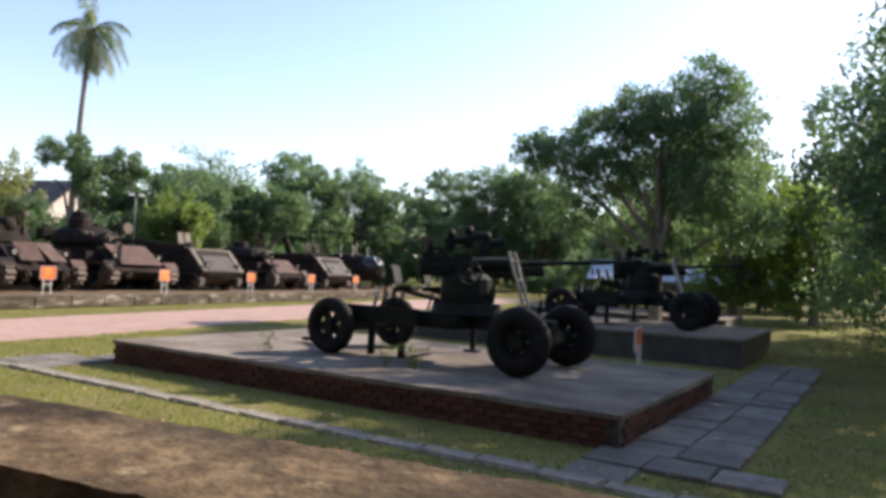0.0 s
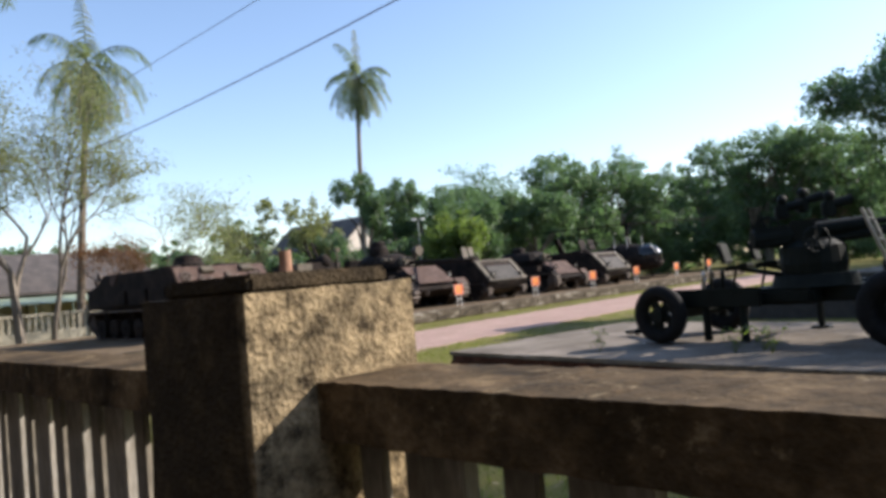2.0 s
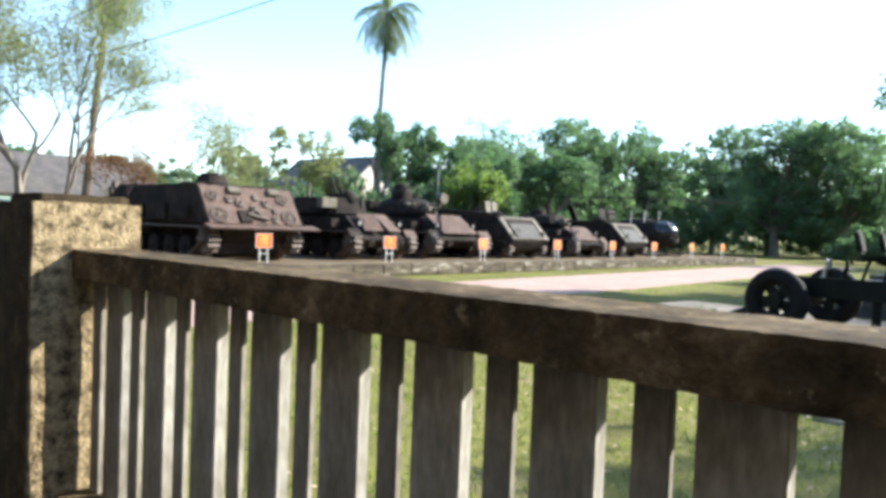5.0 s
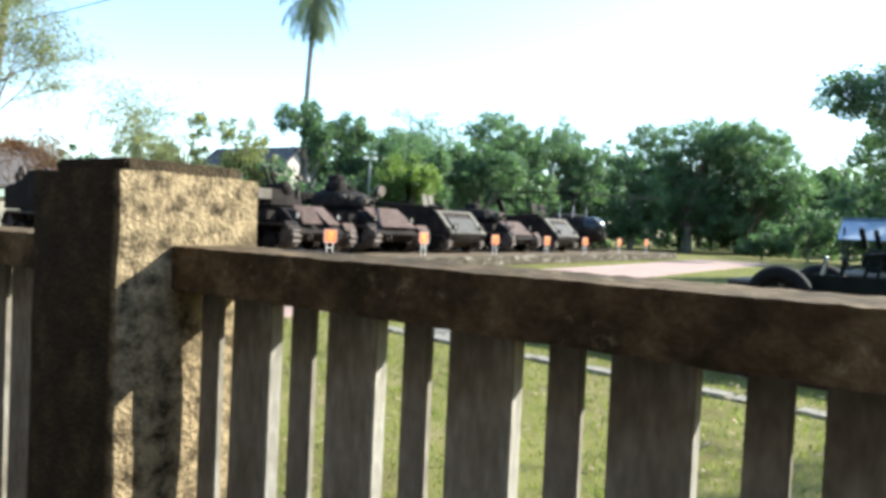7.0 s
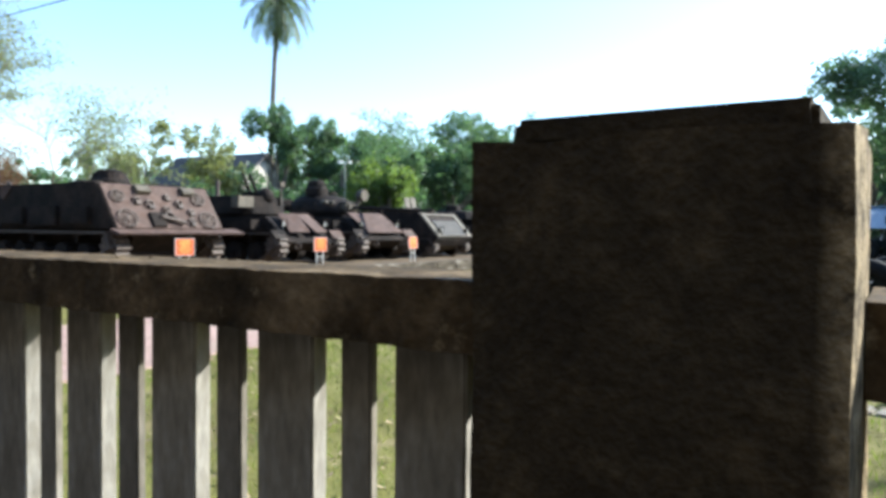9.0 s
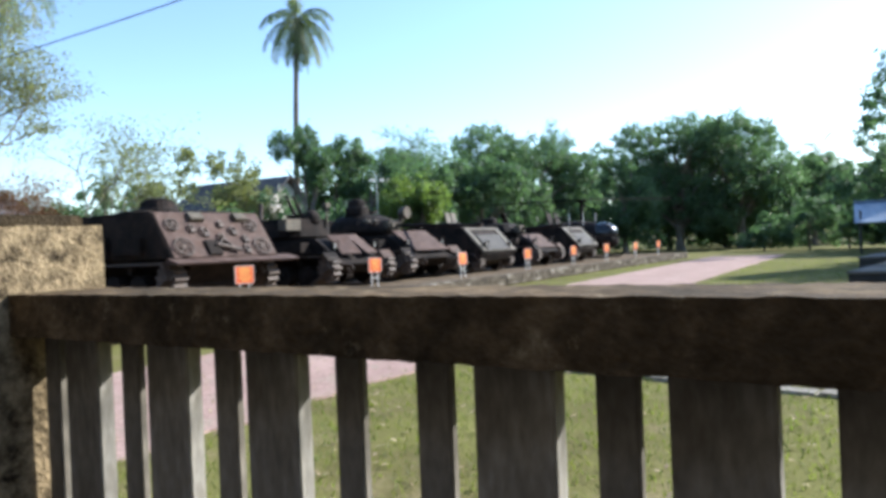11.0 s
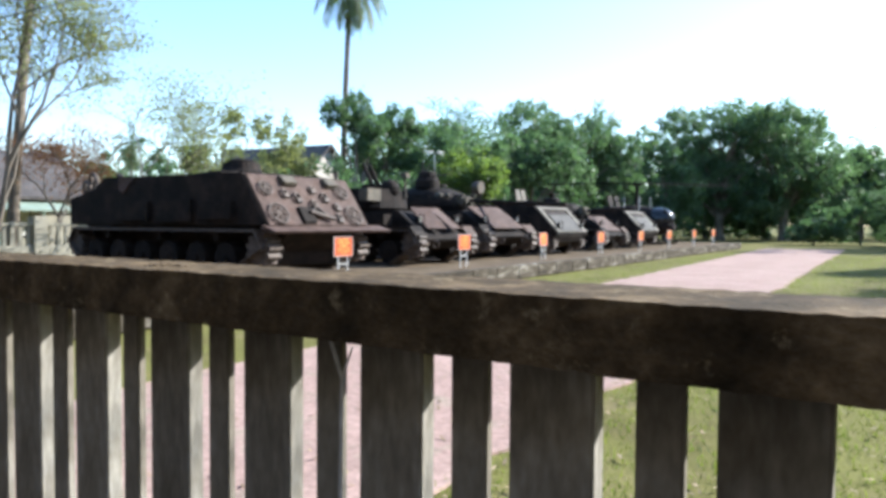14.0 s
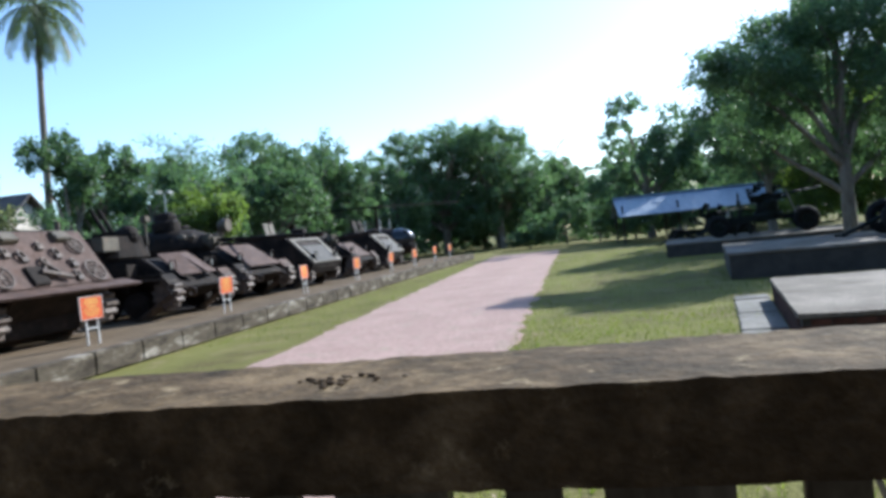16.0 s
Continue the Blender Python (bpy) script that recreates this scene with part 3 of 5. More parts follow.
    for s in (-1, 1):
        tube(bm, (1.9, s * 1.2, 2.22), (-2.9, s * 0.55, 2.12), 0.09, 0.07, 10)
    tube(bm, (-2.9, -0.6, 2.12), (-2.9, 0.6, 2.12), 0.08, seg=10)
    part("lifting_boom", bm, M_OLIVE, p)
    for x, y, z, R in ((-2.75, -1.45, 2.12, 0.24), (-3.15, -1.4, 1.98, 0.2), (-2.95, -0.6, 2.18, 0.22)):
        bm = torus(bmesh.new(), (x, y, z), (0.2, 1, 0.15), R, 0.05, 16, 6)
        for k in range(3):
            w = math.pi * k / 3
            tube(bm, (x - R * math.cos(w), y, z - R * math.sin(w)), (x + R * math.cos(w), y, z + R * math.sin(w)), 0.025, seg=6)
        part("winch_pulley", bm, M_TRACK, p, "rusty spoked pulley")
    for x, y, w, h in ((-2.6, -1.0, 0.5, 0.34), (-3.3, -0.9, 0.4, 0.3), (-2.9, 0.6, 0.7, 0.4)):
        part("deck_crate", box(bmesh.new(), (x, y, 1.78 + h / 2), (w, 0.45, h), (0, 4, 8), 0.03), M_OLIVE, p)
    for x, y, R in ((-2.1, -1.35, 0.2), (-2.7, -1.2, 0.16), (-2.5, 0.9, 0.18)):
        part("cable_reel", torus(bmesh.new(), (x, y, 1.95), (0.3, 1, 0.2), R, 0.04, 16, 6), M_TRACK, p)
    part("torn_panel", prism(bmesh.new(), [(-1.2, 1.82), (-0.75, 2.2), (-1.35, 2.22), (-1.4, 1.95)], -1.66, -1.635), M_GLACIS, p)
    hatch(p, (1.6, 0.95, 2.22), 0.36)
    hatch(p, (1.6, -0.95, 2.22), 0.36)
    c = part("cupola", loft(bmesh.new(), [ring_profile(1.2, -0.1, z, r, r) for z, r in ((2.2, 0.5), (2.34, 0.5), (2.42, 0.44), (2.56, 0.40))]), M_OLIVE, p, "round roof cupola", smooth=False)
    part("cupola_lid", ball(bmesh.new(), (1.2, -0.1, 2.58), 0.36, (1, 1, 0.28)), M_OLIVE, c)
    return p


def tank_base(name, m, label, W, L, h, glacis, wheels=5, wr=0.32, tw=0.5, top=None):
    """Hull, tracks, fenders, tow hooks and lamps; the front faces +x."""
    p = root(name, m, label, "military vehicle")
    running_gear(p, L, W, h, tw, wheels, wr)
    top = top or h + 0.55
    f = L / 2
    bm = prism(bmesh.new(), [(f * 0.98, h * 0.72), (f - glacis, top), (-f * 0.98, top * 0.97), (-f, h * 0.6), (-f * 0.85, 0.42), (f * 0.8, 0.42)], -(W / 2 - tw - 0.02), W / 2 - tw - 0.02, None, 0.03)
    part("hull", bm, M_OLIVE, p)
    for s in (-1, 1):
        y = s * (W / 2 - tw / 2)
        bm = prism(bmesh.new(), [(f * 0.97, h * 0.85), (f * 0.9, h + 0.1), (-f * 0.98, h + 0.1), (-f, h * 0.9), (-f * 0.98, h * 0.88), (-f * 0.96, h + 0.06), (f * 0.89, h + 0.06), (f * 0.955, h * 0.85)], y - tw / 2, y + tw / 2)
        # +y fender takes the lighter sun-toned brown, the other stays dark
        part("fender", bm, M_GLACIS if s > 0 else M_OLIVE, p, "bent track fender")
        for k in range(3):
            part("stowage_box", box(bmesh.new(), (-f * 0.6 + k * f * 0.5, y, h + 0.26), (f * 0.38, tw * 0.8, 0.3), (0, 0, 0), 0.02), M_OLIVE, p)
        part("tow_hook", torus(bmesh.new(), (f * 0.99, s * W * 0.22, h * 0.6), (0, 1, 0.2), 0.1, 0.03, 12, 6), M_TRACK, p)
    lamp_pair(p, f - glacis * 0.35, W * 0.3, h + 0.28)
    return p


def open_mount_vehicle(m):
    p = tank_base("self_propelled_gun", m, "rusty brown tracked vehicle with open turret tub", 3.1, 5.9, 0.98, 1.1, 5, 0.32, 0.52, 1.5)
    for s, a, y in ((1, 12, 0.42), (-1, -14, -0.38)):
        bm = box(bmesh.new(), (2.45, y, 1.3), (0.95, 0.72, 0.03), (0, 38, a), 0.006)
        part("hatch_plate", bm, M_GLACIS, p, "loose tilted front plate in lighter sunlit tone")
    rings = [ring_profile(-0.3, 0, z, rx, ry, 16, 3.2) for z, rx, ry in ((1.48, 1.2, 1.05), (1.6, 1.3, 1.15), (2.15, 1.25, 1.1), (2.15, 1.17, 1.02), (1.7, 1.15, 1.0))]
    t = part("turret_tub", loft(bmesh.new(), rings), M_OLIVE, p, "open-topped gun tub")
    bm = box(bmesh.new(), (0.9, -1.05, 1.95), (0.3, 0.75, 0.36), (0, 0, 8), 0.02)
    part("ammunition_box", bm, M_PALE, p)
    bm = bmesh.new()
    box(bm, (0.3, 0.05, 2.1), (0.9, 0.5, 0.42), (0, 0, 0), 0.04)
    ball(bm, (0.75, 0.05, 2.15), 0.3)
    part("gun_cradle", bm, M_OLIVE, p)
    for y in (-0.1, 0.2):
        bm = bmesh.new()
        tube(bm, (0.2, y, 2.3), (-0.15, y, 2.95), 0.06, 0.045, 10)
        part("gun_tube", bm, M_OLIVE, p)
    part("sight_post", tube(bmesh.new(), (0.95, 0.55, 1.9), (0.95, 0.55, 2.55), 0.04, 0.03, 8), M_PALE, p)
    part("vision_block", box(bmesh.new(), (0.95, 0.55, 2.58), (0.2, 0.22, 0.16), (0, 0, 0), 0.02), M_PALE, p)
    part("stove_pipe", tube(bmesh.new(), (-0.8, -0.6, 2.1), (-0.8, -0.6, 2.7), 0.07, 0.07, 10), M_TRACK, p)
    return p


def battle_tank(m):
    p = tank_base("battle_tank", m, "heavy olive battle tank with rounded turret and long gun", 3.5, 6.3, 1.02, 1.4, 6, 0.33, 0.62, 1.6)
    rings = [ring_profile(-0.1 + dx, 0, z, rx, ry, 22, 2.3) for z, rx, ry, dx in ((1.58, 1.2, 0.95, -0.1), (1.78, 1.4, 1.1, -0.1), (2.05, 1.3, 1.0, -0.15), (2.28, 1.05, 0.85, -0.2), (2.4, 0.75, 0.62, -0.25))]
    t = part("turret", loft(bmesh.new(), rings), M_OLIVE, p, "cast rounded turret", smooth=True)
    bm = bmesh.new()
    box(bm, (1.15, 0, 1.95), (0.5, 0.75, 0.42), (0, 0, 0), 0.1)
    part("mantlet", bm, M_PALE, t)
    bm = bmesh.new()
    tube(bm, (1.2, 0, 1.95), (4.9, 0, 1.78), 0.075, 0.055, 14)
    tube(bm, (3.6, 0, 1.84), (4.0, 0, 1.82), 0.085, 0.085, 14)
    tube(bm, (4.8, 0, 1.785), (5.05, 0, 1.775), 0.08, 0.08, 14)
    part("gun_barrel", bm, M_OLIVE, t, smooth=False)
    c = part("cupola", loft(bmesh.new(), [ring_profile(-0.2, -0.35, z, r, r, 18) for z, r in ((2.4, 0.42), (2.66, 0.42), (2.74, 0.34), (2.95, 0.3), (3.0, 0.2))]), M_OLIVE, p, "commander's cupola")
    bm = bmesh.new()
    tube(bm, (0.1, -0.35, 2.84), (0.75, -0.35, 2.86), 0.03, 0.02, 8)
    part("machine_gun", bm, M_TRACK, c)
    hatch(p, (-0.2, 0.4, 2.48), 0.3)
    for sgn in (-1, 1):
        bm = bmesh.new()
        for k in range(4):
            tube(bm, (-1.1 + 0.5 * k, sgn * 1.02, 2.0), (-1.1 + 0.5 * k, sgn * 1.16, 2.12), 0.018, seg=6)
        tube(bm, (-1.2, sgn * 1.16, 2.12), (0.5, sgn * 1.1, 2.12), 0.022, seg=6)
        part("grab_rail", bm, M_OLIVE, p)
        for x, r in ((0.55, 0.13), (0.9, 0.1)):
            part("stowage_bag", ball(bmesh.new(), (x, sgn * 0.72, 2.12), r, (1.3, 1.0, 0.9), 10), M_PALE, p)
    part("turret_rack", box(bmesh.new(), (-1.75, 0, 2.05), (0.45, 1.9, 0.45), (0, 0, 0), 0.03), M_OLIVE, p)
    bm = bmesh.new()
    ball(bm, (1.35, 0.45, 2.42), 0.2)
    box(bm, (1.25, 0.45, 2.25), (0.16, 0.1, 0.3))
    tube(bm, (1.35, 0.45, 2.42), (1.56, 0.45, 2.42), 0.22, 0.22, 16)
    part("searchlight", bm, M_PALE, p)
    part("front_plate", box(bmesh.new(), (2.45, 0, 1.36), (1.3, 2.0, 0.03), (0, 34, 0), 0.01), M_GLACIS, p, "glacis plate painted in lighter sunlit tone")
    return p


def carrier(m, label, hatch_up=True):
    p = root("troop_carrier", m, label, "military vehicle")
    W, L = 2.7, 4.9
    running_gear(p, L * 0.96, W, 0.78, 0.4, 5, 0.29, 0)
    bm = prism(bmesh.new(), [(2.2, 0.45), (2.43, 0.82), (1.45, 1.82), (-2.3, 1.86), (-2.4, 0.5)], -W / 2 + 0.02, W / 2 - 0.02, None, 0.03)
    # the track bays are narrower below
    part("hull", bm, M_OLIVE, p, "sloped aluminium box hull")
    ang = math.degrees(math.atan2(1.0, 0.98))
    bm = box(bmesh.new(), (2.12, 0.0, 1.19), (0.85, 1.75, 0.05), (0, ang, 0), 0.012)
    part("trim_vane", bm, M_DARK, p, "dark folding trim vane")
    bm = bmesh.new()
    for u, v, sx, sy in ((0, 0.05, 0.1, 2.5), (0, 1.25, 0.12, 2.5), (-1.12, 0.65, 1.2, 0.26), (1.12, 0.65, 1.2, 0.26)):
        box(bm, (2.42 - v * 0.7 + 0.02, u, 0.85 + v * 0.714), (sx, sy, 0.035), (0, ang, 0), 0.008)
    part("front_plate", bm, M_PALE, p, "pale faded front armour frame")
    lamp_pair(p, 2.36, 0.95, 1.12)
    bm = box(bmesh.new(), (1.9, 0, 0.6), (0.95, 1.9, 0.28), (0, -30, 0), 0.02)
    part("lower_front_plate", bm, M_PALE, p)
    hatch(p, (0.9, -0.75, 1.85), 0.33)
    c = part("cupola", loft(bmesh.new(), [ring_profile(0.1, 0, z, r, r, 16) for z, r in ((1.84, 0.45), (2.0, 0.45), (2.06, 0.36))]), M_OLIVE, p)
    if hatch_up:
        for y in (-0.22, 0.2):
            part("open_hatch", box(bmesh.new(), (0.35, y - 0.35, 2.22), (0.05, 0.36, 0.52), (0, -12, 0), 0.02), M_PALE, p, "upright open hatch leaf")
    else:
        for y in (-0.45, 0.45):
            part("gun_shield", box(bmesh.new(), (0.5, y, 2.3), (0.04, 0.6, 0.6), (0, -15, 0), 0.01), M_OLIVE, p)
        part("machine_gun", tube(bmesh.new(), (0.1, 0, 2.3), (1.3, 0, 2.35), 0.04, 0.025, 8), M_TRACK, p)
    for x in (-0.6, -1.4):
        part("roof_hatch", box(bmesh.new(), (x, 0, 1.9), (0.7, 1.2, 0.07), (0, 0, 0), 0.02), M_OLIVE, p)
    for s in (-1, 1):
        bm = bmesh.new()
        for k in range(4):
            box(bm, (-1.6 + k * 0.95, s * W / 2, 0.86), (0.9, 0.02, 0.22), (0, 0, 0), 0.005)
        part("side_skirt", bm, M_OLIVE, p)
    return p


def light_tank(m, label):
    p = tank_base("light_tank", m, label, 3.0, 5.4, 0.92, 1.2, 5, 0.31, 0.45, 1.4)
    rings = [ring_profile(-0.3 + dx, 0, z, rx, ry, 16, 3.0) for z, rx, ry, dx in ((1.38, 1.1, 0.95, 0), (1.65, 1.3, 1.05, 0), (2.0, 1.1, 0.85, -0.05), (2.08, 0.9, 0.7, -0.05))]
    t = part("turret", loft(bmesh.new(), rings), M_OLIVE, p)
    part("mantlet", box(bmesh.new(), (1.05, 0, 1.75), (0.35, 0.7, 0.36), (0, 0, 0), 0.06), M_PALE, t)
    bm = bmesh.new()
    tube(bm, (1.1, 0, 1.76), (3.3, 0, 1.86), 0.08, 0.06, 12)
    part("gun_barrel", bm, M_OLIVE, t)
    part("cupola", loft(bmesh.new(), [ring_profile(-0.4, -0.3, z, r, r, 14) for z, r in ((2.05, 0.36), (2.3, 0.35), (2.36, 0.25))]), M_OLIVE, p)
    part("front_plate", box(bmesh.new(), (2.05, 0, 1.18), (1.1, 1.9, 0.03), (0, 36, 0), 0.01), M_GLACIS, p, "glacis plate painted in lighter sunlit tone")
    return p


def veh(x, y, turn=0.0):
    return pose(x, y, PLAT_TOP, 0, 0, PLAT_TURN + turn)


recovery_vehicle(veh(-23.0, 10.2, -2))
open_mount_vehicle(veh(-22.4, 15.35, -2))
battle_tank(veh(-23.2, 19.9, -3))
carrier(veh(-22.3, 24.0, -4), "faded olive tracked troop carrier with open hatch leaves")
light_tank(veh(-23.0, 29.3, -2), "rusty olive light tank with short turret")
carrier(veh(-22.9, 33.8, -2), "dark olive tracked carrier with gun shields", False)


def helicopter(m):
    p = root("helicopter", m, "small dark military helicopter with drooping rotor blades", "helicopter")
    rings = []
    for x, ry, z0, z1 in ((2.2, 0.35, 0.8, 1.2), (1.9, 0.7, 0.6, 1.6), (1.1, 0.95, 0.5, 2.1), (0, 1.0, 0.5, 2.3), (-1.2, 0.9, 0.7, 2.25), (-2.2, 0.45, 1.2, 2.0), (-5.2, 0.16, 1.75, 2.05)):
        rings.append([(x, ry * math.cos(2 * math.pi * i / 16), (z0 + z1) / 2 + (z1 - z0) / 2 * math.sin(2 * math.pi * i / 16)) for i in range(16)])
    b = part("fuselage", loft(bmesh.new(), rings), M_OLIVE, p, smooth=True)
    bm = bmesh.new()
    ball(bm, (1.35, 0, 1.45), 0.95, (0.95, 0.9, 0.72), 20)
    part("canopy", bm, M_CANOPY, p, "dark glossy bubble canopy", smooth=True)
    # added steel plate that imitates the bright glint on the canopy
    part("glint_pane", box(bmesh.new(), (1.95, -0.25, 1.82), (0.03, 0.55, 0.62), (0, -38, 18), 0.01), M_STEEL, p, "bright steel pane standing in for a glint on the canopy")
    bm = bmesh.new()
    tube(bm, (0, 0, 2.2), (0, 0, 3.5), 0.12, 0.08, 12)
    box(bm, (0, 0, 3.48), (0.5, 0.3, 0.14), (0, 0, 0), 0.03)
    part("rotor_mast", bm, M_OLIVE, p)
    for s in (-1, 1):
        part("rotor_blade", box(bmesh.new(), (0, s * 2.8, 3.5), (0.32, 5.4, 0.06), (-s * 1.2, 0, 0), 0.01), M_PALE if s > 0 else M_OLIVE, p, at=pose(0, 0, 0, 0, 0, -52))
    part("tail_fin", prism(bmesh.new(), [(-4.8, 1.9), (-5.4, 3.1), (-5.8, 3.1), (-5.3, 1.8)], -0.06, 0.06), M_OLIVE, p)
    for s in (-1, 1):
        bm = bmesh.new()
        tube(bm, (-1.8, s * 1.0, 0.06), (1.9, s * 1.0, 0.06), 0.05, seg=8)
        tube(bm, (1.9, s * 1.0, 0.06), (2.2, s * 1.0, 0.25), 0.05, seg=8)
        for x in (-1.0, 1.0):
            tube(bm, (x, s * 1.0, 0.06), (x, s * 0.6, 0.75), 0.04, seg=8)
        part("skid", bm, M_OLIVE, p)
    for y in (-0.9, 0.9):
        for x in (-0.4, 0.5):
            part("roof_strut", tube(bmesh.new(), (x, y, 2.0), (x, y, 2.75), 0.03, seg=6), M_WHITE, p)
    return p


helicopter(veh(-23.6, 40.0, -4))


# ---- field guns ----
def wheel(bm_parent, c, R, w, axis=(0, 1, 0)):
    c, axis = Vector(c), Vector(axis).normalized()
    bm = torus(bmesh.new(), c, axis, R - w * 0.48, w * 0.5, 28, 10)
    ty = part("tyre", bm, M_RUBBER, bm_parent, smooth=True)
    bm = bmesh.new()
    torus(bm, c, axis, R - w * 0.95, w * 0.16, 24, 6)
    tube(bm, c - axis * w * 0.45, c + axis * w * 0.45, 0.1, 0.08, 12)
    q = axis.orthogonal().normalized()
    for k in range(5):
        e = q.copy()
        e.rotate(Matrix.Rotation(2 * math.pi * k / 5, 3, axis))
        e2 = e.cross(axis)
        inner, outer = c + e * 0.06, c + e * (R - w * 0.9)
        loft(bm, [[inner - e2 * 0.05 - axis * 0.02, inner + e2 * 0.05 - axis * 0.02, inner + e2 * 0.05 + axis * 0.02, inner - e2 * 0.05 + axis * 0.02],
                  [outer - e2 * 0.085 - axis * 0.015, outer + e2 * 0.085 - axis * 0.015, outer + e2 * 0.085 + axis * 0.015, outer - e2 * 0.085 + axis * 0.015]])
    part("rim", bm, M_GUN, ty, "dark painted steel rim")
    return ty


def field_gun(m, label, aim=42, lift=4.0, barrel=2.7):
    """A towed anti-aircraft gun on a four-wheeled carriage; its carriage lies along x, its base stands on z = 0."""
    p = root("anti_aircraft_gun", m, label, "gun", "anti-aircraft guns")
    for x in (-1.65, 1.45):
        for y in (-0.85, 0.85):
            R = 0.42 if x < 0 else 0.45
            wheel(p, (x, y, R), R, 0.21 if x < 0 else 0.27)
        bm = bmesh.new()
        tube(bm, (x, -0.85, 0.37), (x, 0.85, 0.37), 0.06, seg=10)
        box(bm, (x, 0, 0.45), (0.3, 0.9, 0.16), (0, 0, 0), 0.03)
        for y in (-0.5, 0.5):
            tube(bm, (x, y, 0.4), (x + (0.35 if x < 0 else -0.35), y * 0.5, 0.68), 0.045, seg=8)
        part("axle", bm, M_GUN, p)
    bm = bmesh.new()
    box(bm, (0, 0, 0.6), (3.2, 0.34, 0.2), (0, 0, 0), 0.03)
    box(bm, (-0.1, 0, 0.6), (0.9, 0.95, 0.22), (0, 0, 0), 0.05)
    part("carriage_beam", bm, M_GUN, p)
    part("side_plate", box(bmesh.new(), (-0.9, -0.62, 0.62), (1.3, 0.05, 0.26), (0, 0, 0), 0.01), M_GUN, p)
    bm = bmesh.new()
    tube(bm, (-0.1, 0.45, 0.62), (-0.35, 1.25, 0.5), 0.07, 0.06, 8)
    tube(bm, (-0.35, 1.25, 0.56), (-0.35, 1.25, 0.03), 0.05, 0.05, 8)
    tube(bm, (-0.35, 1.25, 0.0), (-0.35, 1.25, 0.04), 0.16, 0.14, 12)
    part("outrigger", bm, M_GUN, p, "folding outrigger with round foot")
    bm = bmesh.new()
    tube(bm, (-1.7, 0.1, 0.5), (-2.75, 0.0, 0.06), 0.055, 0.05, 8)
    torus(bm, (-2.83, 0, 0.07), (0, 0, 1), 0.08, 0.028, 12, 6)
    part("tow_bar", bm, M_GUN, p)
    for x, y in ((-1.35, -0.2), (-1.5, 0.25), (-1.2, 0.05), (1.2, 0.3)):
        bm = bmesh.new()
        tube(bm, (x, y, 0.66), (x + 0.04, y, 0.86), 0.03, seg=8)
        torus(bm, (x + 0.05, y, 0.9), (1, 0.3, 0), 0.07, 0.018, 12, 6)
        part("hand_crank", bm, M_STEEL if y < 0 else M_GUN, p)
    for x in (-0.55, -1.1):
        part("jack_leg", tube(bmesh.new(), (x, -0.55, 0.62), (x, -0.55, 0.02), 0.05, 0.06, 8), M_GUN, p)
    # turning mount
    t = part("mount_ring", tube(bmesh.new(), (0.15, 0.1, 0.7), (0.15, 0.1, 0.86), 0.55, 0.5, 24), M_GUN, p)
    bm = loft(bmesh.new(), [ring_profile(0.15, 0.1, z, r, r, 20, 2.0) for z, r in ((0.84, 0.4), (1.0, 0.42), (1.22, 0.4), (1.3, 0.3))])
    for y in (-0.12, 0.3):
        box(bm, (0.15, y, 1.4), (0.34, 0.06, 0.36), (0, 0, 0), 0.02)
    part("mount", bm, M_GUN, p)
    a = radians(aim)
    d = Vector((math.cos(a) * math.cos(radians(lift)), math.sin(a) * math.cos(radians(lift)), math.sin(radians(lift))))
    o = Vector((0.15, 0.1, 1.42))
    side = Vector((-math.sin(a), math.cos(a), 0))
    bm = bmesh.new()
    tube(bm, o - d * 0.75, o + d * 0.7, 0.13, 0.1, 14)
    box(bm, o - d * 0.5, (0.5, 0.22, 0.28), (0, -lift, aim), 0.04)
    part("breech", bm, M_GUN, p)
    bm = bmesh.new()
    tube(bm, o + d * 0.6, o + d * barrel, 0.045, 0.03, 14)
    tube(bm, o + d * (barrel - 0.22), o + d * (barrel + 0.06), 0.04, 0.05, 14)
    part("gun_barrel", bm, M_GUN, p)
    part("recoil_cylinder", tube(bmesh.new(), o + d * 0.2 - Vector((0, 0, 0.14)), o + d * 1.15 - Vector((0, 0, 0.12)), 0.07, 0.07, 12), M_GUN, p)
    # sights, hand wheels, seats
    for k, (u, v, z) in enumerate(((-0.25, 0.32, 1.72), (0.05, 0.42, 1.8), (0.15, -0.3, 1.68))):
        c = o + d * u + side * v
        c.z = z
        bm = bmesh.new()
        box(bm, c, (0.16, 0.16, 0.22), (0, 0, aim), 0.03)
        tube(bm, c + Vector((0, 0, 0.05)), c + d * 0.28 + Vector((0, 0, 0.08)), 0.055, 0.07, 10)
        ball(bm, c + Vector((0.02, 0, 0.17)), 0.07, seg=10)
        part("sight", bm, M_GUN, p)
    for u, v, z in ((-0.1, -0.5, 1.3), (0.1, 0.55, 1.3), (-0.45, 0.3, 1.5)):
        c = o + d * u + side * v
        c.z = z
        bm = torus(bmesh.new(), c, side, 0.16, 0.016, 18, 6)
        for k in range(3):
            w = math.pi * k / 3
            e = d * math.cos(w) * 0.16 + Vector((0, 0, 1)) * math.sin(w) * 0.16
            tube(bm, c - e, c + e, 0.011, seg=6)
        tube(bm, c, c - side * math.copysign(0.25, v), 0.022, seg=8)
        part("hand_wheel", bm, M_GUN, p)
